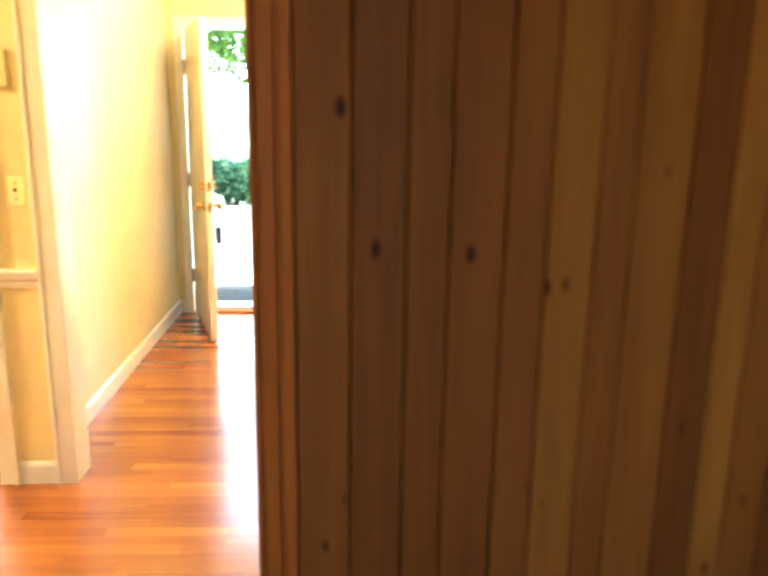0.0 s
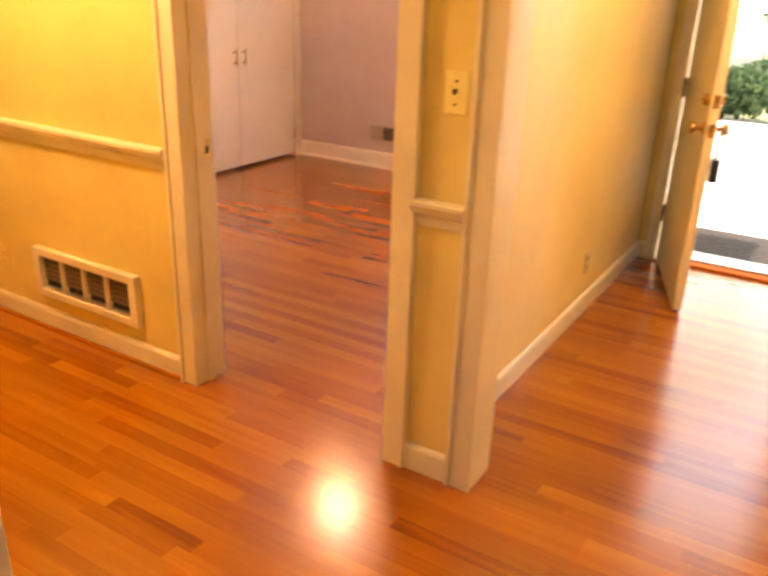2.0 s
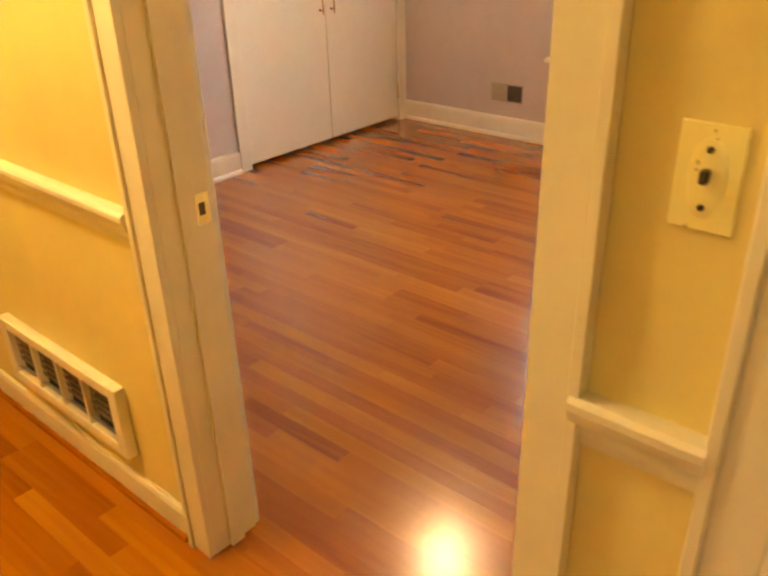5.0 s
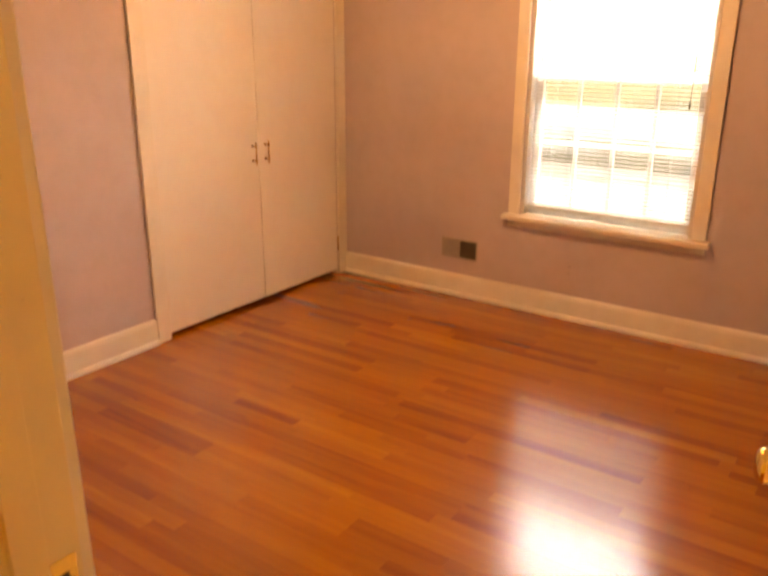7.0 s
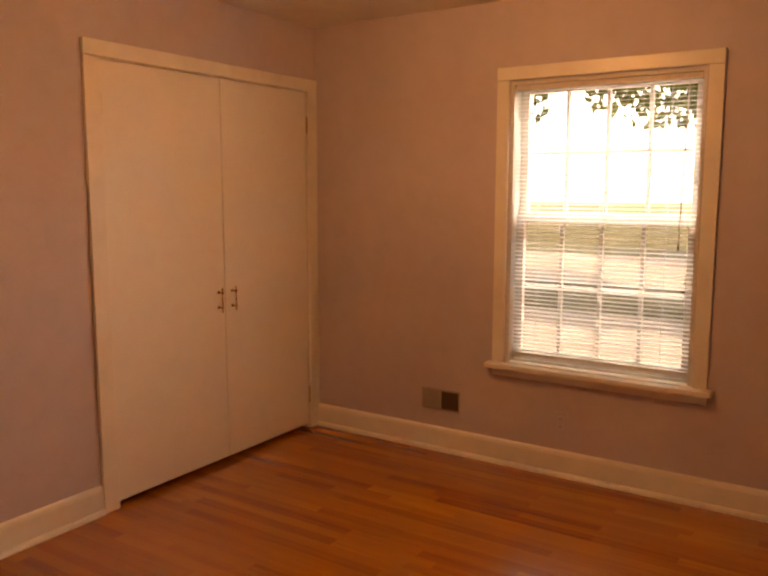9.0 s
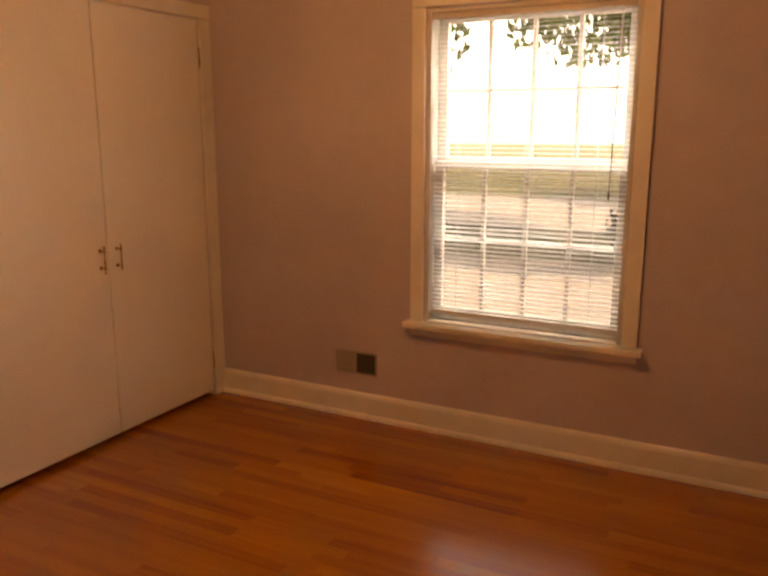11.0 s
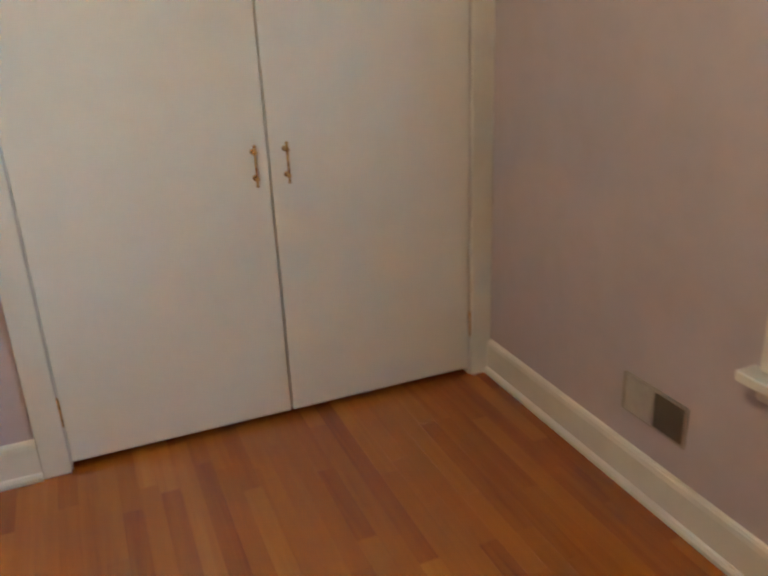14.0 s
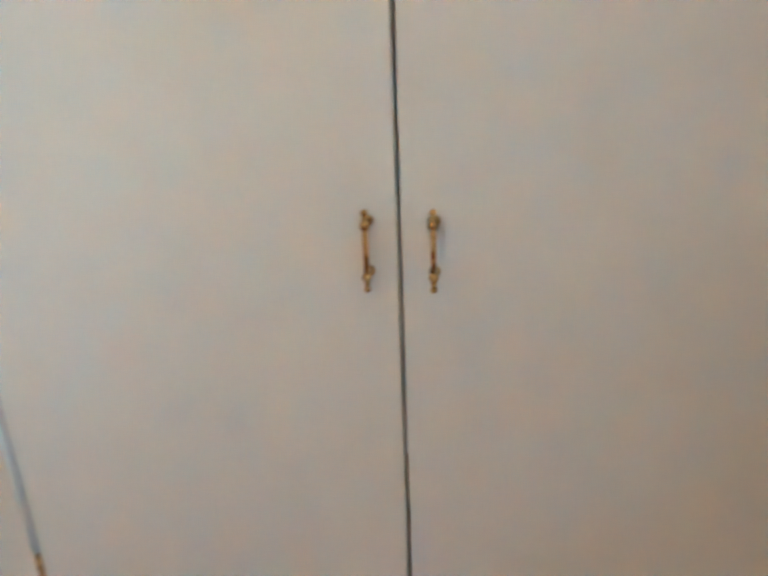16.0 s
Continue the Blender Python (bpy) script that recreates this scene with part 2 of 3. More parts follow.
def mesh_of(name, bm, material, smooth=False):
    bmesh.ops.recalc_face_normals(bm, faces=bm.faces[:])
    me = bpy.data.meshes.new(name)
    bm.to_mesh(me)
    bm.free()
    me.materials.append(material)
    if smooth:
        for p in me.polygons:
            p.use_smooth = True
    return me


def part(name, bm, material, parent=None, label="", smooth=False):
    ob = new(name, mesh_of(name, bm, material, smooth))
    ob.parent = parent
    return tagged(ob, label)


def thing(name, label, category, group="", at=(0, 0, 0), kind=""):
    ob = new(name)
    ob.location = at
    ob.empty_display_size = 0.1
    return tagged(ob, label, category, group, kind)


def structure(name, bm, material, label, category, smooth=False):
    return tagged(part(name, bm, material, None, "", smooth), label, category, "", "structure")


# ---- plan ----
CEIL_Z = 2.41
HALL_Y, ROOM_Y = -3.59, -3.46          # faces of the wall between hall and bedroom
DOOR_L, DOOR_R, DOOR_H = 2.305, 3.152, 2.04
STUB_X = 3.470                         # end of that wall at the foyer
EAST_X, FOYER_X = 3.174, 3.295         # faces of the wall between bedroom and foyer
FRONT_Y = -0.95
PINE_Y, DEN_Y = -5.10, -5.20           # faces of the wall between hall and den
PINE_L, PINE_R = 3.57, 4.43
WX0, WX1, WZ0, WZ1 = 1.268, 2.200, 0.560, 2.010
CL0, CLM, CL1 = -1.500, -0.778, -0.083

# ---- setting ----
structure("ground", boxes((-1500, 1500, -1500, 1500, -0.5, -0.26)), LAWN, "sunlit mown lawn around the house", "ground")
structure("backdrop", boxes((-120, 120, 89, 89.5, -1, 45)), HAZE, "pale bright hazy summer sky in the distance", "sky")
structure("pavement", boxes((1.2, 5.6, -0.80, 1.6, -0.30, -0.12), (-7.0, 5.6, 1.6, 5.9, -0.30, -0.12)), CONCRETE, "pale sunlit concrete front walk and drive", "pavement")
structure("road", boxes((-40, 40, 9.5, 15, -0.30, -0.20)), CONCRETE, "pale sunlit concrete driveway and street", "road")
structure("floor_slab", boxes((-2.6, 6.4, -8.6, 0.0, -0.20, -0.022)), DARK, "dark subfloor under the oak boards", "floor")

structure("wall_north", boxes((-0.12, WX0, 0, 0.14, -0.02, CEIL_Z), (WX1, EAST_X, 0, 0.14, -0.02, CEIL_Z), (WX0, WX1, 0, 0.14, -0.02, WZ0), (WX0, WX1, 0, 0.14, WZ1, CEIL_Z)), LAVENDER, "lavender painted plaster wall with a window", "wall")
structure("facade", boxes((-2.6, WX0, 0.143, 0.25, -0.26, 2.9), (WX1, FOYER_X, 0.143, 0.25, -0.26, 2.9), (WX0, WX1, 0.143, 0.25, -0.26, WZ0 - 0.03), (WX0, WX1, 0.143, 0.25, WZ1, 2.9)), BRICK, "red brick outer wall of the house", "wall")
structure("wall_west", boxes((-0.12, 0, HALL_Y + 0.067, CL0, -0.02, CEIL_Z), (-0.12, 0, CL1, -0.001, -0.02, CEIL_Z), (-0.12, 0, CL0, CL1, 2.04, CEIL_Z)), LAVENDER, "lavender painted plaster wall with a closet opening", "wall")
structure("closet_wall", boxes((-0.80, -0.74, CL0 - 0.1, -0.002, -0.02, CEIL_Z), (-0.74, -0.122, CL0 - 0.1, CL0 - 0.05, -0.02, CEIL_Z), (-0.74, -0.122, -0.06, -0.002, -0.02, CEIL_Z)), LAVENDER, "plain closet inner walls", "wall")
structure("wall_south", boxes((0.001, DOOR_L - 0.02, HALL_Y + 0.067, ROOM_Y, -0.02, CEIL_Z), (DOOR_L - 0.02, EAST_X - 0.002, HALL_Y + 0.067, ROOM_Y, DOOR_H + 0.02, CEIL_Z)), LAVENDER, "lavender painted plaster wall with a doorway", "wall")
structure("wall_hall_north", boxes((-2.6, DOOR_L - 0.02, HALL_Y, HALL_Y + 0.065, -0.02, CEIL_Z), (DOOR_R + 0.02, STUB_X - 0.02, HALL_Y, ROOM_Y, -0.02, CEIL_Z), (DOOR_L - 0.02, DOOR_R + 0.02, HALL_Y, HALL_Y + 0.065, DOOR_H + 0.02, CEIL_Z), (STUB_X - 0.02, 5.0, HALL_Y, ROOM_Y, 2.12, CEIL_Z)), YELLOW, "warm yellow painted hall wall", "wall")
structure("wall_east", boxes((EAST_X, EAST_X + 0.044, ROOM_Y + 0.002, 0.14, -0.02, CEIL_Z)), LAVENDER, "lavender painted plaster wall", "wall")
structure("wall_foyer_west", boxes((EAST_X + 0.046, FOYER_X, ROOM_Y + 0.002, FRONT_Y + 0.14, -0.02, CEIL_Z), (EAST_X + 0.046, FOYER_X, FRONT_Y + 0.14, 0.14, -0.26, CEIL_Z)), CREAM, "pale yellow painted foyer wall", "wall")
FD0, FD1, FDH = 3.41, 4.27, 2.05
structure("wall_foyer_front", boxes((FOYER_X + 0.001, FD0 - 0.02, FRONT_Y, FRONT_Y + 0.14, -0.02, CEIL_Z), (FD1 + 0.02, 5.0, FRONT_Y, FRONT_Y + 0.14, -0.02, CEIL_Z), (FD0 - 0.02, FD1 + 0.02, FRONT_Y, FRONT_Y + 0.14, FDH + 0.02, CEIL_Z)), YELLOW, "yellow painted wall around the front door", "wall")
structure("wall_foyer_east", boxes((5.0, 5.12, PINE_Y, FRONT_Y + 0.14, -0.02, CEIL_Z)), CREAM, "plain pale yellow foyer wall", "wall")
structure("wall_hall_south", boxes((-2.6, 2.10, -4.70, -4.58, -0.02, CEIL_Z), (1.98, 2.10, PINE_Y, -4.70, -0.02, CEIL_Z), (1.98, PINE_L - 0.02, DEN_Y + 0.052, PINE_Y, -0.02, CEIL_Z), (PINE_R + 0.02, 5.12, DEN_Y + 0.052, PINE_Y, -0.02, CEIL_Z), (PINE_L - 0.02, PINE_R + 0.02, DEN_Y + 0.052, PINE_Y, 2.06, CEIL_Z)), YELLOW, "yellow painted wall on the far side of the hall", "wall")
structure("wall_hall_west", boxes((-2.72, -2.6, -4.70, HALL_Y + 0.065, -0.02, CEIL_Z)), YELLOW, "yellow painted end wall of the hall", "wall")
den_wall = structure("wall_den_north", boxes((2.0, PINE_L - 0.02, DEN_Y + 0.012, DEN_Y + 0.05, -0.02, CEIL_Z), (PINE_R + 0.02, 6.2, DEN_Y + 0.012, DEN_Y + 0.05, -0.02, CEIL_Z), (PINE_L - 0.02, PINE_R + 0.02, DEN_Y + 0.012, DEN_Y + 0.05, 2.06, CEIL_Z)), DARK, "knotty pine board wall of the den", "wall")
# opening in the south wall is added for the den's fill lamp
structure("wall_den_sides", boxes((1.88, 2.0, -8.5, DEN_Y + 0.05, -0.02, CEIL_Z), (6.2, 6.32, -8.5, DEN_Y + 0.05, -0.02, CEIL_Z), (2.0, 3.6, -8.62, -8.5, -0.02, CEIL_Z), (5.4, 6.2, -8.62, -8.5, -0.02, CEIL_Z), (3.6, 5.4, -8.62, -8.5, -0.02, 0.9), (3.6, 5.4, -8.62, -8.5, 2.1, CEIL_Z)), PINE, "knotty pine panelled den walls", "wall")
structure("ceiling", boxes((-2.72, 6.32, -8.62, 0.14, CEIL_Z, CEIL_Z + 0.12)), CEIL, "off-white painted plaster ceiling", "ceiling")
structure("roof", boxes((-3.2, 3.5, -9.0, 0.75, CEIL_Z + 0.45, CEIL_Z + 0.6), (3.5, 6.8, -9.0, -0.78, CEIL_Z + 0.45, CEIL_Z + 0.6)), BARK, "dark roof with overhanging eaves", "roof")

# baseboards
BB_ROOM = [(0, 0), (0.026, 0), (0.026, 0.012), (0.020, 0.022), (0.014, 0.026), (0.014, 0.112), (0.011, 0.126), (0.006, 0.134), (0, 0.138)]
BB_HALL = [(0, 0), (0.014, 0), (0.014, 0.078), (0.010, 0.090), (0.004, 0.096), (0, 0.096)]
RAIL = [(0, 0.835), (0.010, 0.835), (0.014, 0.852), (0.012, 0.862), (0.026, 0.874), (0.034, 0.895), (0.034, 0.906), (0.026, 0.912), (0, 0.912)]


def skirting(name, prof, a, b, side, mat, label):
    return structure(name, moulding(prof, a, b, side), mat, label, "baseboard" if prof is not RAIL else "chair rail")


skirting("baseboard_north", BB_ROOM, (0.0, 0), (EAST_X, 0), (0, -1), WHITE, "tall white painted bedroom baseboard with a shoe")
skirting("baseboard_west", BB_ROOM, (0, ROOM_Y), (0, CL0 - 0.085), (1, 0), WHITE, "tall white painted bedroom baseboard with a shoe")
skirting("baseboard_south", BB_ROOM, (0.026, ROOM_Y), (DOOR_L - 0.08, ROOM_Y), (0, 1), WHITE, "tall white painted bedroom baseboard with a shoe")
skirting("baseboard_east", BB_ROOM, (EAST_X, -2.4), (EAST_X, -0.026), (-1, 0), WHITE, "tall white painted bedroom baseboard with a shoe")
skirting("baseboard_hall", BB_HALL, (-2.6, HALL_Y), (DOOR_L - 0.086, HALL_Y), (0, -1), TRIM, "cream painted hall baseboard")
skirting("baseboard_stub", BB_HALL, (DOOR_R + 0.070, HALL_Y), (STUB_X - 0.086, HALL_Y), (0, -1), TRIM, "cream painted hall baseboard")
skirting("baseboard_foyer", BB_HALL, (FOYER_X, ROOM_Y), (FOYER_X, FRONT_Y), (1, 0), WHITE, "white painted foyer baseboard")
skirting("baseboard_front", BB_HALL, (FOYER_X + 0.014, FRONT_Y), (FD0 - 0.07, FRONT_Y), (0, -1), TRIM, "cream painted foyer baseboard")
skirting("baseboard_hall_south", BB_HALL, (-2.6, -4.58), (2.02, -4.58), (0, 1), TRIM, "cream painted hall baseboard")
skirting("trim_chair_rail", RAIL, (-2.6, HALL_Y), (DOOR_L - 0.086, HALL_Y), (0, -1), TRIM, "cream painted chair rail moulding")
skirting("trim_chair_rail_stub", RAIL, (DOOR_R + 0.068, HALL_Y), (STUB_X - 0.080, HALL_Y), (0, -1), TRIM, "short cream painted chair rail moulding")
SHOE = [(0.0145, 0), (0.028, 0), (0.027, 0.007), (0.023, 0.012), (0.0145, 0.015)]
structure("trim_shoe_hall", moulding(SHOE, (-2.6, HALL_Y), (DOOR_L - 0.095, HALL_Y), (0, -1)), OAK, "thin oak shoe moulding along the hall baseboard", "shoe moulding")
structure("trim_hall_corner", rounded(boxes((2.02, 2.115, -4.58, -4.562, 0, 2.1), (2.1, 2.118, -4.69, -4.58, 0, 2.1))), WHITE, "white painted casing at a wall end", "trim")


def casing(name, x0, x1, y, out, top, w, mat, label, d=0.019):
    """Door casing on a wall face at y; out is -1 or 1; a back band along the outer edge."""
    bm = bmesh.new()
    ya, yb = sorted((y, y + out * d))
    yc, yd = sorted((y, y + out * (d + 0.007)))
    for r in ((x0 - w, x0 - w + 0.016, yc, yd, 0, top + w), (x1 + w - 0.016, x1 + w, yc, yd, 0, top + w), (x0 - w + 0.016, x1 + w - 0.016, yc, yd, top + w - 0.016, top + w),
              (x0 - w + 0.016, x0 - 0.001, ya, yb, 0, top + w - 0.016), (x1 + 0.001, x1 + w - 0.016, ya, yb, 0, top + w - 0.016), (x0 - 0.001, x1 + 0.001, ya, yb, top + 0.001, top + w - 0.016)):
        slab(bm, *r)
    return structure(name, rounded(bm, 0.0012, 1), mat, label, "door casing")


def jambs(name, x0, x1, y0, y1, top, mat, label, stop=None):
    bm = boxes((x0 - 0.019, x0, y0, y1, 0, top + 0.019), (x1, x1 + 0.019, y0, y1, 0, top + 0.019), (x0, x1, y0, y1, top, top + 0.019))
    if stop:
        for r in ((x0, x0 + 0.011, *stop, 0, top), (x1 - 0.011, x1, *stop, 0, top), (x0 + 0.011, x1 - 0.011, *stop, top - 0.011, top)):
            slab(bm, *r)
    return structure(name, rounded(bm, 0.0005, 1), mat, label, "door frame")


casing("trim_bedroom_door_hall", DOOR_L, DOOR_R, HALL_Y, -1, DOOR_H, 0.080, TRIM, "cream painted moulded casing around the bedroom doorway")
jambs("trim_bedroom_jamb", DOOR_L, DOOR_R, HALL_Y - 0.001, ROOM_Y + 0.001, DOOR_H, TRIM, "cream painted bedroom door frame with a stop", (HALL_Y + 0.045, HALL_Y + 0.085))
structure("trim_bedroom_door_room", rounded(boxes((DOOR_L - 0.075, DOOR_L - 0.005, ROOM_Y, ROOM_Y + 0.019, 0, DOOR_H + 0.07), (DOOR_L - 0.005, EAST_X - 0.002, ROOM_Y, ROOM_Y + 0.019, DOOR_H + 0.005, DOOR_H + 0.07))), WHITE, "white painted casing on the bedroom side", "door casing")
# cased opening to the foyer
structure("trim_foyer_opening", rounded(boxes((STUB_X - 0.084, STUB_X - 0.066, HALL_Y - 0.026, HALL_Y, 0, 2.18), (STUB_X - 0.066, STUB_X, HALL_Y - 0.019, HALL_Y, 0, 2.1), (STUB_X - 0.066, 5.0, HALL_Y - 0.019, HALL_Y, 2.1, 2.18)), 0.0025, 1), TRIM, "cream painted moulded casing of the foyer opening", "door casing")
structure("trim_foyer_jamb", rounded(boxes((STUB_X - 0.019, STUB_X - 0.001, HALL_Y + 0.001, ROOM_Y, 0, 2.118), (STUB_X - 0.08, STUB_X - 0.004, ROOM_Y, ROOM_Y + 0.019, 0, 2.1)), 0.002, 1), TRIM, "cream painted jamb of the foyer opening", "door frame")
# den doorway
jambs("trim_den_jamb", PINE_L, PINE_R, DEN_Y + 0.012, PINE_Y + 0.001, 2.04, PINE, "dark stained pine jamb of the den doorway")
casing("trim_den_door_hall", PINE_L, PINE_R, PINE_Y, 1, 2.04, 0.07, TRIM, "cream painted casing of the den doorway")
den_casing = bmesh.new()
for u0, u1, d in ((0.001, 0.012, 0.016), (0.0125, 0.019, 0.009), (0.0195, 0.046, 0.024), (0.0465, 0.053, 0.012), (0.0535, 0.075, 0.019)):
    ya, yb = DEN_Y + 0.012 - d, DEN_Y + 0.012
    slab(den_casing, PINE_L - u1, PINE_L - u0, ya, yb, 0, 2.04 + u1)
    slab(den_casing, PINE_R + u0, PINE_R + u1, ya, yb, 0, 2.04 + u1)
    slab(den_casing, PINE_L - u0, PINE_R + u0, ya, yb, 2.04 + u0, 2.04 + u1)
structure("trim_den_door_pine", rounded(den_casing, 0.002, 2), PINE_TRIM, "moulded stained pine casing of the den doorway", "door casing")

# ---- window ----
win = thing("window_1", "white double-hung window with divided panes", "window", at=(1.72, 0.05, WZ0), kind="structure")


def wpart(name, bm, mat, parent=win, label="", smooth=False):
    bm.transform(Matrix.Translation((-1.72, -0.05, -WZ0)))
    return part(name, bm, mat, parent, label, smooth)


CO = 0.070
wpart("casing", rounded(boxes((WX0 - CO, WX0 - 0.004, -0.019, -0.0005, WZ0 + 0.001, WZ1 + 0.004), (WX1 + 0.004, WX1 + CO, -0.019, -0.0005, WZ0 + 0.001, WZ1 + 0.004), (WX0 - CO, WX1 + CO, -0.021, -0.0005, WZ1 + 0.005, WZ1 + CO)), 0.003), WHITE)
wpart("window_sill", rounded(boxes((WX0 - CO - 0.025, WX1 + CO + 0.025, -0.062, -0.0005, WZ0 - 0.026, WZ0), (WX0 + 0.001, WX1 - 0.001, 0.0, 0.058, WZ0 - 0.02, WZ0 + 0.004)), 0.004), WHITE)
wpart("apron", rounded(boxes((WX0 - CO, WX1 + CO, -0.017, -0.0005, WZ0 - 0.072, WZ0 - 0.027)), 0.003), WHITE)
wpart("window_frame", boxes((WX0 + 0.001, WX0 + 0.018, 0.0, 0.14, WZ0 + 0.005, WZ1 - 0.001), (WX1 - 0.018, WX1 - 0.001, 0.0, 0.14, WZ0 + 0.005, WZ1 - 0.001), (WX0 + 0.018, WX1 - 0.018, 0.0, 0.14, WZ1 - 0.018, WZ1 - 0.001), (WX0 + 0.018, WX1 - 0.018, 0.06, 0.14, WZ0 + 0.001, WZ0 + 0.018)), SASH)
MEET = 1.318


def sash(name, y, z0, z1, label):
    x0, x1, st = WX0 + 0.019, WX1 - 0.019, 0.042
    s = wpart(name, rounded(boxes((x0, x0 + st, y, y + 0.034, z0, z1), (x1 - st, x1, y, y + 0.034, z0, z1), (x0 + st, x1 - st, y, y + 0.034, z0, z0 + 0.05), (x0 + st, x1 - st, y, y + 0.034, z1 - 0.036, z1)), 0.002, 1), SASH, win, label)
    gx0, gx1, gz0, gz1 = x0 + st, x1 - st, z0 + 0.05, z1 - 0.036
    xs = [gx0 + (gx1 - gx0) * k / 4 for k in range(5)]
    zs = [gz0, (gz0 + gz1) / 2, gz1]
    for k in (1, 2, 3):
        wpart("muntin", boxes((xs[k] - 0.009, xs[k] + 0.009, y + 0.005, y + 0.029, gz0, gz1)), SASH, s)
    for a, b in zip(xs, xs[1:]):
        wpart("muntin_bar", boxes((a + 0.0095, b - 0.0095, y + 0.006, y + 0.028, zs[1] - 0.009, zs[1] + 0.009)), SASH, s)
    for a, b in zip(xs, xs[1:]):
        for c, d in zip(zs, zs[1:]):
            p = wpart("pane", boxes((a + 0.0095, b - 0.0095, y + 0.015, y + 0.018, c + 0.0095, d - 0.0095)), GLASS, s)
            p.visible_shadow = False
    return s


sash("lower_sash", 0.060, WZ0 + 0.019, MEET + 0.018, "lower sash with eight panes")
sash("upper_sash", 0.097, MEET - 0.018, WZ1 - 0.019, "upper sash with eight panes")
scr = wpart("insect_screen", boxes((WX0 + 0.02, WX1 - 0.02, 0.134, 0.1355, WZ0 + 0.02, MEET)), SCREEN, win, "fine dark insect screen over the lower half")
scr.visible_shadow = False

# mini blind
blind = thing("window_blind", "white mini blind, lowered with open slats, in the window", "blind", at=(1.72, 0.03, WZ1 - 0.02))


def bpart(name, bm, mat, label=""):
    bm.transform(Matrix.Translation((-1.72, -0.03, -(WZ1 - 0.02))))
    return part(name, bm, mat, blind, label)


BX0, BX1 = WX0 + 0.022, WX1 - 0.022
bpart("headrail", rounded(boxes((BX0, BX1, 0.014, 0.048, WZ1 - 0.046, WZ1 - 0.0185)), 0.003), BLIND_RAIL, "pale metal headrail")
bpart("bottom_rail", rounded(boxes((BX0, BX1, 0.019, 0.043, 0.602, 0.622)), 0.003), BLIND_RAIL, "pale grey bottom rail")
for cx in (BX0 + 0.13, (BX0 + BX1) / 2, BX1 - 0.13):
    for cy in (0.0175, 0.0445):
        bpart("ladder_cord", rod(bmesh.new(), (cx, cy, 0.62), (cx, cy, WZ1 - 0.045), 0.0008, sides=5), VINYL)
bpart("tilt_wand", rod(bmesh.new(), (BX1 - 0.07, 0.010, 1.22), (BX1 - 0.055, 0.012, WZ1 - 0.04), 0.003, sides=8), BLIND_RAIL, "thin clear tilt wand")
bpart("wand_tip", rod(bmesh.new(), (BX1 - 0.0705, 0.010, 1.19), (BX1 - 0.07, 0.010, 1.22), 0.005, sides=8), DARK_STEEL, "dark wand tip")
slat_bm = bmesh.new()
sv = []
for k in range(5):
    u = k / 4 - 0.5
    c, s = math.cos(radians(7)), math.sin(radians(7))
    yy, zz = u * 0.025, 0.0022 * (1 - 4 * u * u)
    for x in (BX0 - 1.72 + 0.002, BX1 - 1.72 - 0.002):
        sv.append(slat_bm.verts.new((x, yy * c - zz * s, yy * s + zz * c)))
for k in range(4):
    slat_bm.faces.new((sv[2 * k], sv[2 * k + 1], sv[2 * k + 3], sv[2 * k + 2]))
slat_mesh = mesh_of("slat", slat_bm, VINYL, True)
z = 0.638
while z < WZ1 - 0.055:
    sl = new("slat", slat_mesh)
    sl.parent = blind
    sl.location = (random.uniform(-0.001, 0.001), 0.001, z - (WZ1 - 0.02))
    sl.rotation_euler = (radians(random.uniform(-4, 4)), 0, radians(random.uniform(-0.12, 0.12)))
    z += 0.0205

# ---- closet ----
closet = thing("closet_doors", "pair of flat white painted closet doors, shut", "closet door", at=(0, CLM, 0))


def cpart(name, bm, mat, parent=closet, label="", smooth=False):
    bm.transform(Matrix.Translation((0, -CLM, 0)))
    return part(name, bm, mat, parent, label, smooth)


structure("trim_closet", rounded(boxes((0.0005, 0.019, CL0 - 0.085, CL0 - 0.002, 0, 2.035), (0.0005, 0.019, CL1 + 0.002, CL1 + 0.0845, 0, 2.035), (0.0005, 0.021, CL0 - 0.085, CL1 + 0.0845, 2.036, 2.105)), 0.004), WHITE, "white painted flat casing around the closet", "door casing")
structure("trim_closet_jamb", boxes((-0.12, 0.0, CL0 - 0.001, CL0 + 0.002, 0, 2.039), (-0.12, 0.0, CL1 - 0.002, CL1 + 0.001, 0, 2.039), (-0.12, 0, CL0 + 0.002, CL1 - 0.002, 2.034, 2.0395)), WHITE, "white painted closet frame", "door frame")
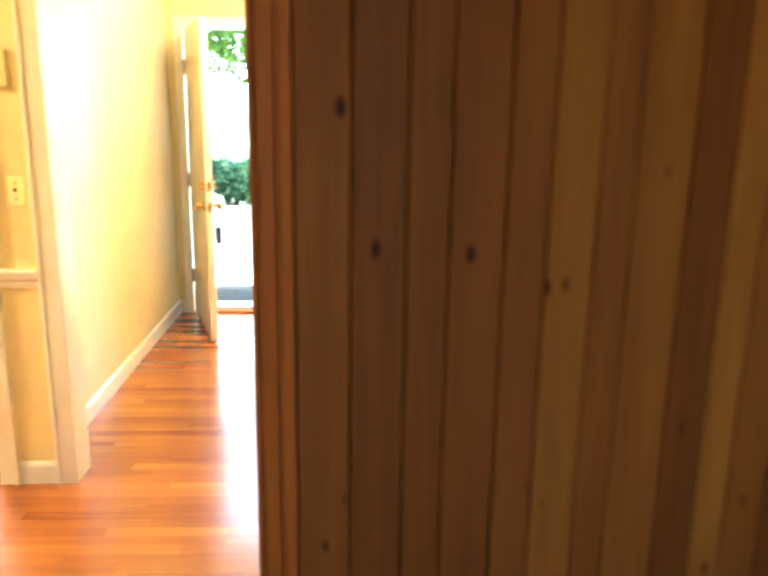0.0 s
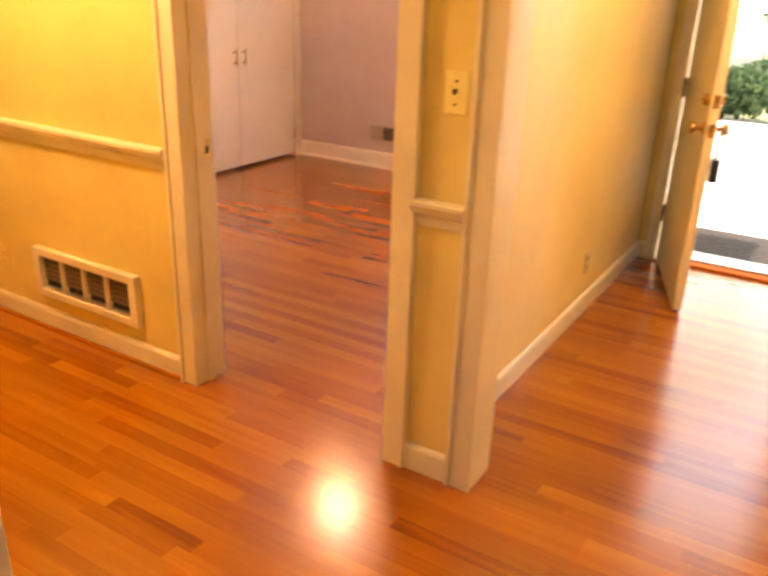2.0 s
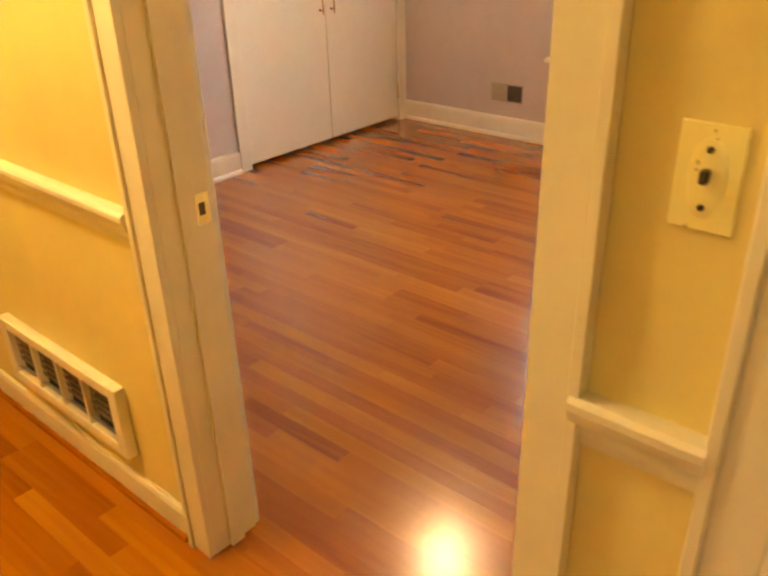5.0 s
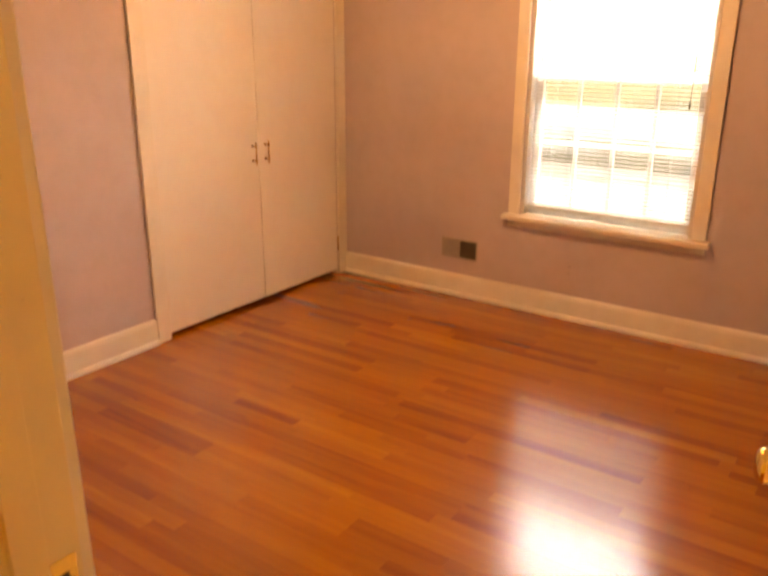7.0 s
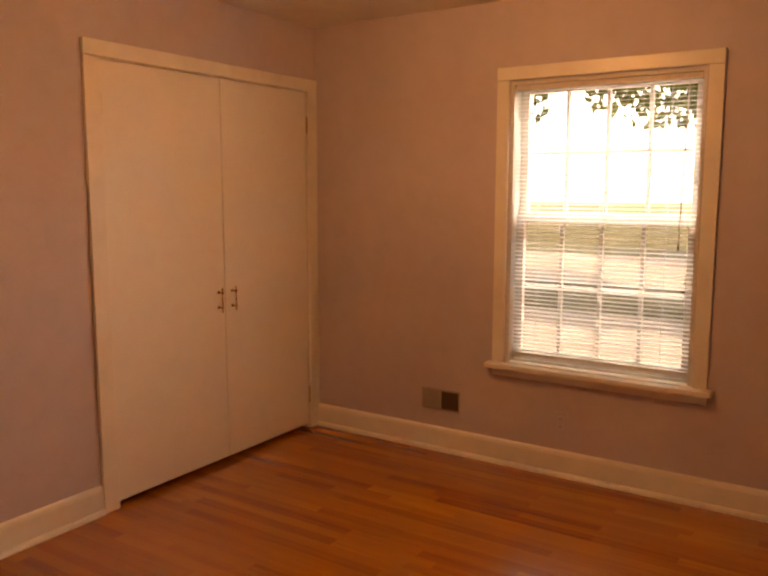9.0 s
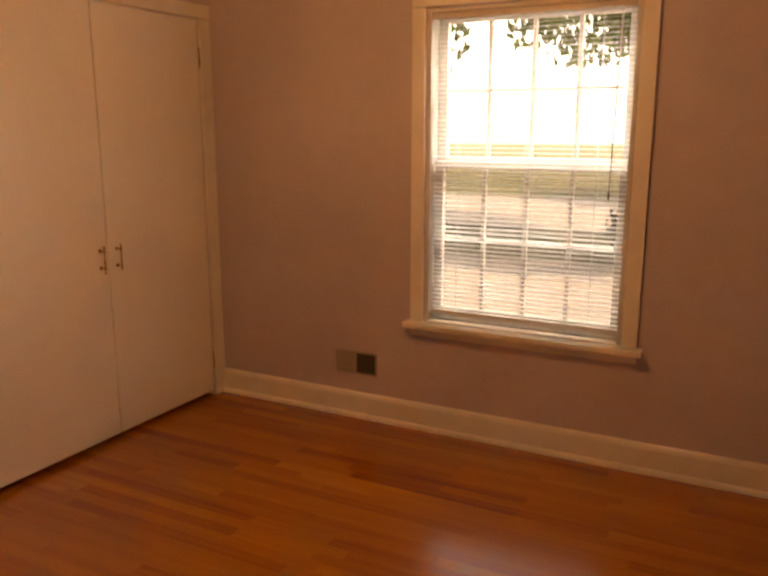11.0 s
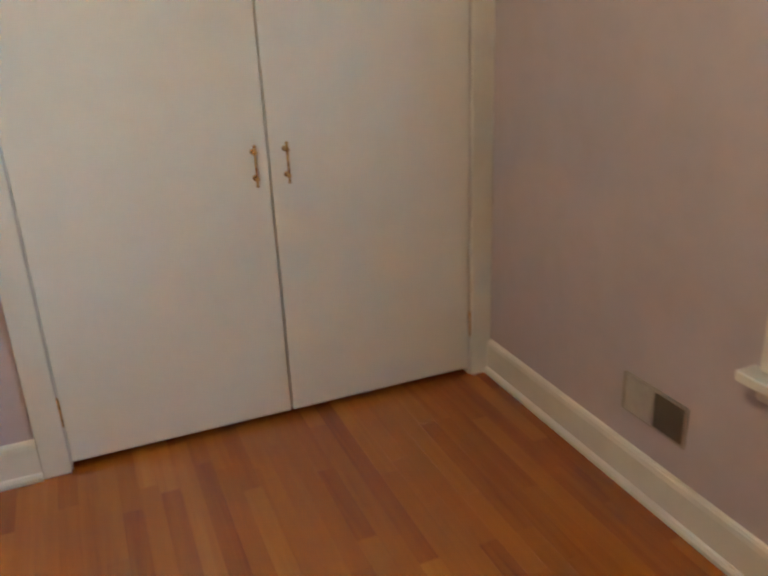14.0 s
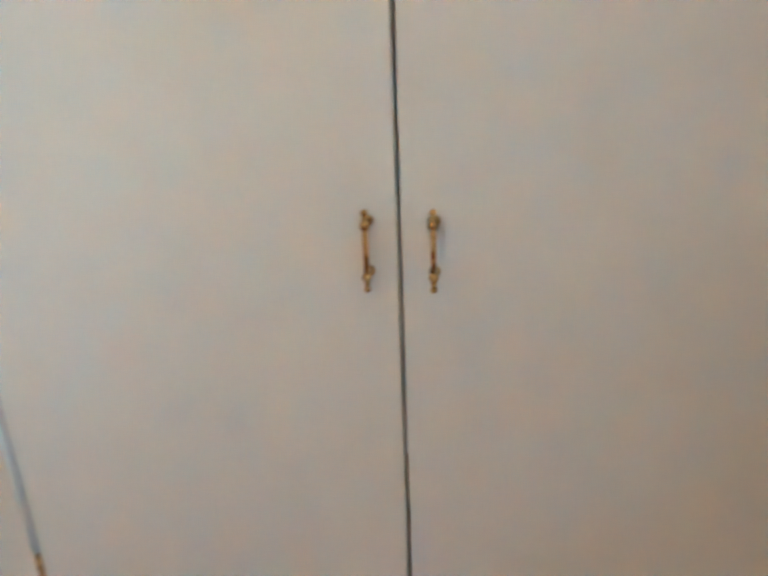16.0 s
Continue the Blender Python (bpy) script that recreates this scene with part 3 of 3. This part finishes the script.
for y0, y1, yh, ys in ((CL0 + 0.004, CLM - 0.003, CLM - 0.047, CL0 - 0.001), (CLM + 0.003, CL1 - 0.004, CLM + 0.053, CL1 + 0.001)):
    leaf = cpart("door", rounded(boxes((-0.033, 0.002, y0, y1, 0.027, 2.030)), 0.0025), DOOR_WHITE)
    pull = bmesh.new()
    rod(pull, (0.030, yh, 0.846), (0.030, yh, 0.938), 0.0042)
    for zc, d in ((0.852, -1), (0.932, 1)):
        rod(pull, (0.002, yh, zc), (0.030, yh, zc), 0.004)
        rod(pull, (0.0015, yh, zc), (0.004, yh, zc), 0.009)
        bmesh.ops.create_uvsphere(pull, u_segments=12, v_segments=8, radius=0.0078, matrix=Matrix.Translation((0.030, yh, zc)))
        rod(pull, (0.030, yh, zc), (0.030, yh, zc + d * 0.017), 0.0055, 0.0035)
        bmesh.ops.create_uvsphere(pull, u_segments=10, v_segments=6, radius=0.0055, matrix=Matrix.Translation((0.030, yh, zc + d * 0.020)))
    cpart("handle", pull, BRASS, leaf, "aged brass bar pull", True)
    for zc in (0.21, 1.84):
        h = rod(bmesh.new(), (0.0075, ys, zc - 0.044), (0.0075, ys, zc + 0.044), 0.0055)
        for e in (-1, 1):
            bmesh.ops.create_uvsphere(h, u_segments=8, v_segments=6, radius=0.005, matrix=Matrix.Translation((0.0075, ys, zc + e * 0.047)))
        cpart("hinge", h, BRASS, leaf, "tarnished brass hinge knuckle", True)


# ---- doors ----
def knob(bm, base, way):
    m = Matrix.Translation(base) @ Vector(way).to_track_quat("Z", "Y").to_matrix().to_4x4()
    turned(bm, m, [(0.031, 0.0), (0.031, 0.004), (0.024, 0.008), (0.011, 0.012), (0.010, 0.030), (0.018, 0.034), (0.026, 0.042), (0.029, 0.052), (0.026, 0.061), (0.016, 0.066), (0.006, 0.067)])
    return bm


bed_door = thing("bedroom_door", "white flat bedroom door swung open against the wall", "door", at=(DOOR_R - 0.004, ROOM_Y + 0.004, 0))
bed_door.rotation_euler = (0, 0, radians(99.2))
bd = part("door_panel", rounded(boxes((0.0, 0.835, 0.0, 0.035, 0.012, 2.03)), 0.002, 1), DOOR_WHITE, bed_door)
part("knob", knob(knob(bmesh.new(), (0.770, 0.035, 0.90), (0, 1, 0)), (0.770, 0.0, 0.90), (0, -1, 0)), SHINY_BRASS, bd, "polished brass door knob", True)
part("latch_plate", boxes((0.835, 0.837, 0.006, 0.029, 0.87, 0.93)), BRASS, bd)
for zc in (0.22, 1.02, 1.82):
    part("hinge", rod(bmesh.new(), (-0.004, -0.004, zc - 0.045), (-0.004, -0.004, zc + 0.045), 0.006), BRASS, bd)
strike = thing("strike_plate", "worn brass strike plate on the door frame", "strike plate", at=(DOOR_L, ROOM_Y - 0.026, 0.905))
part("plate", boxes((0.0005, 0.0022, -0.019, -0.008, -0.034, 0.034), (0.0005, 0.0022, 0.008, 0.019, -0.034, 0.034), (0.0005, 0.0022, -0.008, 0.008, -0.034, -0.014), (0.0005, 0.0022, -0.008, 0.008, 0.014, 0.034)), SHINY_BRASS, strike)
part("latch_hole", boxes((0.0004, 0.0010, -0.008, 0.008, -0.014, 0.014)), IRON, strike)

jambs("trim_front_jamb", FD0, FD1, FRONT_Y - 0.001, FRONT_Y + 0.15, FDH, WHITE, "white painted front door frame", (FRONT_Y + 0.05, FRONT_Y + 0.07))
casing("trim_front_door", FD0, FD1, FRONT_Y, -1, FDH, 0.065, TRIM, "cream painted casing of the front door")
thresh = thing("threshold", "worn oak and metal threshold at the front door", "threshold", at=((FD0 + FD1) / 2, FRONT_Y + 0.05, 0))
part("wood_saddle", rounded(boxes((FD0 - (FD0 + FD1) / 2, FD1 - (FD0 + FD1) / 2, -0.08, -0.01, 0.0, 0.016)), 0.004), PINE_TRIM, thresh)
part("metal_sill", rounded(boxes((FD0 - (FD0 + FD1) / 2, FD1 - (FD0 + FD1) / 2, -0.009, 0.16, -0.05, 0.030)), 0.006), ALU, thresh, "weathered aluminium sill")
front_door = thing("front_door", "cream painted front door standing wide open", "door", at=(FD0 + 0.004, FRONT_Y - 0.022, 0))
front_door.rotation_euler = (0, 0, radians(-71))
fd = part("door_panel", rounded(boxes((0.0, 0.80, 0.0, 0.044, 0.014, 2.035)), 0.002, 1), TRIM, front_door)
part("knob", knob(knob(bmesh.new(), (0.735, 0.044, 0.90), (0, 1, 0)), (0.735, 0.0, 0.90), (0, -1, 0)), BRASS, fd, "brass door knob", True)
part("deadbolt", rod(rod(bmesh.new(), (0.735, -0.022, 1.03), (0.735, 0.066, 1.03), 0.026, sides=20), (0.735, -0.030, 1.03), (0.735, -0.022, 1.03), 0.007), BRASS, fd, "brass deadbolt", True)
part("edge_plate", boxes((0.80, 0.802, 0.009, 0.035, 0.87, 0.93), (0.80, 0.802, 0.009, 0.035, 1.0, 1.06)), BRASS, fd)
for zc in (0.29, 1.0, 1.78):
    h = rod(bmesh.new(), (-0.003, -0.005, zc - 0.05), (-0.003, -0.005, zc + 0.05), 0.0075)
    slab(h, -0.003, 0.0, -0.004, 0.040, zc - 0.05, zc + 0.05)
    part("hinge", h, IRON, fd, "dark bronze hinge")
lb = bmesh.new()
slab(lb, 0.705, 0.768, 0.058, 0.096, 0.655, 0.765)
rounded(lb, 0.006)
part("lockbox", lb, LOCK, fd, "black key lockbox hung on the outer knob")
sh = rod(rod(bmesh.new(), (0.715, 0.077, 0.76), (0.722, 0.077, 0.905), 0.004), (0.758, 0.077, 0.76), (0.750, 0.077, 0.905), 0.004)
rod(sh, (0.722, 0.077, 0.905), (0.750, 0.077, 0.905), 0.004)
part("shackle", sh, STEEL, fd, "steel shackle")
part("sweep", boxes((0.01, 0.79, 0.010, 0.034, 0.003, 0.0135)), DARK_STEEL, fd, "dark door sweep")

# ---- registers, plates, lamps ----
reg = thing("floor_register", "four-cell white metal return grille low on the yellow wall", "vent", at=(1.695, HALL_Y, 0.278))
# black sheet in place of the shade deep in the cells
part("backing", boxes((-0.285, 0.285, -0.004, -0.001, -0.085, 0.085)), DARK, reg)
part("frame", rounded(boxes((-0.317, -0.277, -0.032, -0.0005, -0.108, 0.108), (0.277, 0.317, -0.032, -0.0005, -0.108, 0.108), (-0.277, 0.277, -0.032, -0.0005, 0.074, 0.108), (-0.277, 0.277, -0.032, -0.0005, -0.108, -0.074)), 0.003), TRIM, reg)
for k in (-1, 0, 1):
    part("divider", boxes((k * 0.1385 - 0.005, k * 0.1385 + 0.005, -0.030, -0.004, -0.074, 0.074)), TRIM, reg)
# shade of each cell is in the dark louvre colour; ledge stays paler
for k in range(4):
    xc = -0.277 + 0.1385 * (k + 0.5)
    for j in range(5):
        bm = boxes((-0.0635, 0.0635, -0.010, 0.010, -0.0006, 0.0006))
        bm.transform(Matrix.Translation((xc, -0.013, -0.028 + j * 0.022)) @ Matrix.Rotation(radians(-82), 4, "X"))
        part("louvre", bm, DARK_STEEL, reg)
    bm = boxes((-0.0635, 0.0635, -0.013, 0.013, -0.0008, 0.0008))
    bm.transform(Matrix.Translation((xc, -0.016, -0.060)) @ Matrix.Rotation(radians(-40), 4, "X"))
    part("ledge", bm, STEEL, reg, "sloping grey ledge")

vent = thing("wall_register", "small two-part metal register low on the lavender wall", "vent", at=(0.884, 0, 0.296))
part("frame", rounded(boxes((-0.121, -0.113, -0.010, -0.0005, -0.059, 0.059), (0.113, 0.121, -0.010, -0.0005, -0.059, 0.059), (-0.113, 0.113, -0.010, -0.0005, 0.051, 0.059), (-0.113, 0.113, -0.010, -0.0005, -0.059, -0.051), (-0.005, 0.005, -0.010, -0.0005, -0.051, 0.051)), 0.0015, 1), STEEL, vent)
part("backing", boxes((-0.113, 0.113, -0.003, -0.001, -0.051, 0.051)), DARK, vent)
# right half takes the darker steel, its shade put into the colour
for side, mat, tilt in ((-1, STEEL, 62), (1, DARK_STEEL, 20)):
    for j in range(10):
        bm = boxes((-0.053, 0.053, -0.0055, 0.0055, -0.0005, 0.0005))
        bm.transform(Matrix.Translation((side * 0.059, -0.007, -0.046 + j * 0.0103)) @ Matrix.Rotation(radians(tilt), 4, "X"))
        part("louvre", bm, mat, vent)


def outlet(m, mat, label, slots=True):
    o = thing("wall_outlet", label, "outlet")
    part("cover", rounded(boxes((-0.035, 0.035, -0.005, -0.0005, -0.057, 0.057)), 0.002), mat, o)
    for dz in (-0.02, 0.02):
        part("receptacle", rounded(boxes((-0.016, 0.016, -0.0075, -0.0045, dz - 0.013, dz + 0.013)), 0.003), mat, o)
        part("slot", boxes((-0.007, -0.005, -0.008, -0.0072, dz - 0.005, dz + 0.005), (0.005, 0.007, -0.008, -0.0072, dz - 0.005, dz + 0.005)), DARK_STEEL, o)
    o.matrix_world = m
    return o


outlet(pose(1.12, HALL_Y, 0.275), YELLOW, "yellow painted outlet plate on the hall wall")
outlet(pose(1.585, 0, 0.285), LAVENDER, "outlet painted over in lavender on the bedroom wall")
outlet(pose(FOYER_X, -2.0, 0.26, 0, 0, 90), IVORY, "ivory outlet plate on the pale foyer wall")

sw = thing("light_switch", "polished brass switch plate on the narrow yellow wall", "light switch", at=(3.330, HALL_Y, 1.212))
part("cover", rounded(boxes((-0.033, 0.033, -0.004, -0.0005, -0.056, 0.056)), 0.0015), PLATE, sw)
oval = bmesh.new()
bmesh.ops.create_uvsphere(oval, u_segments=24, v_segments=12, radius=1.0, matrix=Matrix.Translation((0, -0.003, 0)) @ Matrix.Diagonal((0.021, 0.0035, 0.045, 1)))
part("rosette", oval, PLATE, sw, "raised oval boss", True)
part("toggle", rounded(boxes((-0.004, 0.004, -0.018, -0.006, -0.003, 0.011)), 0.001), IRON, sw, "dark toggle")
for dz in (-0.030, 0.030):
    part("screw", rod(bmesh.new(), (0, -0.0085, dz), (0, -0.005, dz), 0.0035), IRON, sw)


chime = thing("chime_box", "small box painted over in yellow, high on the narrow wall", "door chime", at=(3.316, HALL_Y, 1.66))
part("cover", rounded(boxes((-0.032, 0.032, -0.026, -0.003, -0.065, 0.065)), 0.004), YELLOW, chime)
part("base", boxes((-0.029, 0.029, -0.0035, -0.0005, -0.062, 0.062)), STEEL, chime)


def dome_lamp(x, y, label):
    o = thing("ceiling_lamp", label, "ceiling lamp", at=(x, y, CEIL_Z))
    part("base", turned(bmesh.new(), Matrix.Identity(4), [(0.15, -0.022), (0.155, -0.012), (0.15, 0.0)], 32), SHINY_BRASS, o, "brass base ring", True)
    d = part("shade", turned(bmesh.new(), Matrix.Identity(4), [(0.03, -0.105), (0.09, -0.088), (0.125, -0.058), (0.138, -0.022)], 32), LAMP_GLASS, o, "lit frosted glass bowl", True)
    d.visible_shadow = False
    return o


dome_lamp(1.48, -1.45, "round lit frosted glass lamp on the bedroom ceiling")
dome_lamp(1.80, -4.20, "round lit frosted glass lamp on the hall ceiling")
# fixture made up to house the foyer's fill light
dome_lamp(4.2, -2.4, "unseen lit frosted glass lamp added on the foyer ceiling")


# ---- outside ----
def leaf_cloud(bm, centre, radii, count, size, seed):
    rnd = random.Random(seed)
    for _ in range(count):
        while True:
            p = Vector((rnd.uniform(-1, 1), rnd.uniform(-1, 1), rnd.uniform(-1, 1)))
            if 0.35 < p.length < 1 and noise.noise(p * 2.6 + Vector((seed, 0, 0))) > -0.22:
                break
        c = Vector(centre) + Vector(p[i] * radii[i] for i in range(3))
        q = Euler([rnd.uniform(0, 6.3) for _ in range(3)]).to_matrix()
        s = size * rnd.uniform(0.6, 1.4)
        v = [bm.verts.new(c + q @ Vector(k) * s) for k in ((-0.5, 0, 0), (0, 0.28, 0.06), (0.6, 0, 0), (0, -0.28, 0.06))]
        bm.faces.new(v)


def leaf_mesh_part(name, clouds, size, mat, parent):
    bm = bmesh.new()
    for i, (c, r, n) in enumerate(clouds):
        leaf_cloud(bm, c, r, n, size, i + len(clouds) * 3)
    me = bpy.data.meshes.new(name)
    bm.to_mesh(me)
    bm.free()
    me.materials.append(mat)
    ob = new(name, me)
    ob.parent = parent
    return tagged(ob, kind="stuff")


def tree(x, y, h, crown, label, seed):
    o = thing("tree", label, "tree", at=(x, y, -0.26))
    rnd = random.Random(seed)
    t = rod(bmesh.new(), (0, 0, 0), (0.1, 0.05, h * 0.55), 0.20, 0.13)
    for k in range(7):
        a = k * 0.9 + rnd.uniform(-0.3, 0.3)
        rod(t, (0.09, 0.04, h * rnd.uniform(0.36, 0.54)), (math.cos(a) * crown * 0.7, math.sin(a) * crown * 0.7, h * rnd.uniform(0.6, 0.85)), 0.07, 0.02, 8)
    part("trunk", t, BARK, o)
    cl = []
    for k in range(11):
        a = k * 2.399
        r = crown * (0.25 + 0.65 * rnd.random())
        cl.append(((math.cos(a) * r, math.sin(a) * r, h * rnd.uniform(0.42, 0.95)), (crown * 0.45, crown * 0.45, h * 0.13), 1300))
    leaf_mesh_part("crown", cl, 0.17, LEAF, o)
    return o


def bush(x, y, w, h, label, seed):
    o = thing("bush", label, "bush", at=(x, y, -0.26))
    rnd = random.Random(seed)
    st = bmesh.new()
    for k in range(6):
        rod(st, (rnd.uniform(-0.1, 0.1), rnd.uniform(-0.1, 0.1), 0), (rnd.uniform(-w, w) * 0.35, rnd.uniform(-w, w) * 0.35, h * 0.7), 0.02, 0.008, 6)
    part("stems", st, BARK, o)
    cl = [((rnd.uniform(-0.3, 0.3) * w, rnd.uniform(-0.3, 0.3) * w, h * rnd.uniform(0.45, 0.7)), (w * 0.38, w * 0.38, h * 0.36), 520) for k in range(6)]
    leaf_mesh_part("crown", cl, 0.10, HEDGE, o)
    return o


tree(1.55, 8.0, 6.0, 3.3, "leafy green tree shading the front window", 3)
tree(-12.5, 22.0, 9.0, 3.2, "tall leafy green tree beyond the walk", 5)
tree(-3.4, 5.4, 6.4, 2.9, "leafy green tree at the corner of the house", 6)
tree(7.5, 17.5, 9.0, 3.6, "tall leafy green tree across the drive", 8)
for i, (x, y, w, h) in enumerate(((3.2, 17.4, 2.6, 2.6), (5.4, 17.0, 2.4, 2.2), (4.4, 16.6, 1.8, 1.7), (8.2, 16.5, 2.2, 2.0))):
    bush(x, y, w, h, "dense rounded green garden bush", 20 + i)

for i, (x, y, w, h) in enumerate(((1.5, 6.9, 1.3, 0.95), (2.5, 6.6, 1.2, 0.85), (3.4, 6.8, 1.3, 1.0), (4.4, 6.7, 1.2, 0.8))):
    bush(x, y, w, h, "low clipped green shrub beside the front walk", 40 + i)

# ---- boards ----
board_cache = {}


def board_mesh(name, size, long_axis, chamfer, mat):
    """A board whose face looks along +z (floor) or -y (wall), with eased edges, from its own corner."""
    key = (name, *size)
    if key in board_cache:
        return board_cache[key]
    l, w, d = size
    c = chamfer
    if long_axis == "x":
        put = lambda u, v, k: (u, v, k)
    else:
        put = lambda u, v, k: (v, -k, u)
    verts = [put(u, v, -d) for u, v in ((0, 0), (l, 0), (l, w), (0, w))]
    verts += [put(u, v, -c) for u, v in ((0, 0), (l, 0), (l, w), (0, w))]
    verts += [put(u, v, 0) for u, v in ((c, c), (l - c, c), (l - c, w - c), (c, w - c))]
    faces = [(8, 9, 10, 11)]
    for a, b in ((0, 4), (4, 8)):
        for i in range(4):
            j = (i + 1) % 4
            faces.append((a + i, a + j, b + j, b + i))
    me = bpy.data.meshes.new(name)
    me.from_pydata(verts, [], faces)
    me.materials.append(mat)
    bm = bmesh.new()
    bm.from_mesh(me)
    bmesh.ops.recalc_face_normals(bm, faces=bm.faces[:])
    bm.to_mesh(me)
    bm.free()
    board_cache[key] = me
    return me


# knotty pine boards of the den wall beside the doorway
rb = random.Random(11)
x = PINE_R + 0.077
while x < 6.15:
    w = rb.choice((0.062, 0.075, 0.085, 0.098))
    b = new("board", board_mesh("board", (2.40, w - 0.0015, 0.0115), "z", 0.004, PINE))
    b.parent = den_wall
    b.location = (x, DEN_Y + rb.uniform(-0.001, 0.001), 0.004)
    x += w
x = PINE_L - 0.077
while x > 2.1:
    w = rb.choice((0.062, 0.075, 0.085, 0.098))
    x -= w
    b = new("board", board_mesh("board", (2.40, w - 0.0015, 0.0115), "z", 0.004, PINE))
    b.parent = den_wall
    b.location = (x, DEN_Y, 0.004)

# oak strip floor: single boards near the walk, the rest as one part
floor = structure("floor", boxes((-2.6, 6.2, -8.5, FRONT_Y + 0.0, -0.0215, -0.0195), (-0.74, EAST_X, FRONT_Y + 0.0, 0.0, -0.0215, -0.0195)), DARK, "amber finished oak strip floor", "floor")
PW = 0.057
rest_v, rest_f = [], []
singles = 0
row = 0
y = -8.5
rf = random.Random(4)
while y < -0.002:
    x_end = 6.2 if y < FRONT_Y - 0.08 else EAST_X + 0.05
    x = -2.6 + rf.uniform(-0.6, 0.0)
    x = max(x, -2.6)
    first = True
    while x < x_end - 0.02:
        l = round(rf.choice((0.35, 0.45, 0.6, 0.75, 0.9, 1.05, 1.25)) * (rf.uniform(0.3, 1) if first else 1) / 0.05) * 0.05
        l = max(0.1, min(l, round((x_end - x) / 0.05 + 0.5) * 0.05))
        first = False
        me = board_mesh("floor_board", (round(l - 0.0003, 4), PW - 0.0001, 0.018), "x", 0.00012, OAK)
        lean = radians(rf.gauss(0, 0.04))
        near = 0.0 < x + l / 2 < 3.1 and -4.6 < y < -0.2
        if near and singles < 300:
            b = new("floor_board", me)
            b.parent = floor
            b.location = (x, y, 0.0)
            b.rotation_euler = (lean, 0, 0)
            singles += 1
        else:
            n = len(rest_v)
            rest_v += [(v.co.x + x, v.co.y + y, v.co.z + v.co.y * lean) for v in me.vertices]
            rest_f += [tuple(i + n for i in p.vertices) for p in me.polygons]
        x += l
    y += PW
    row += 1
me = bpy.data.meshes.new("floor_boards")
me.from_pydata(rest_v, [], rest_f)
me.materials.append(OAK)
rest = new("floor_boards", me)
rest.parent = floor
tagged(rest, kind="stuff")
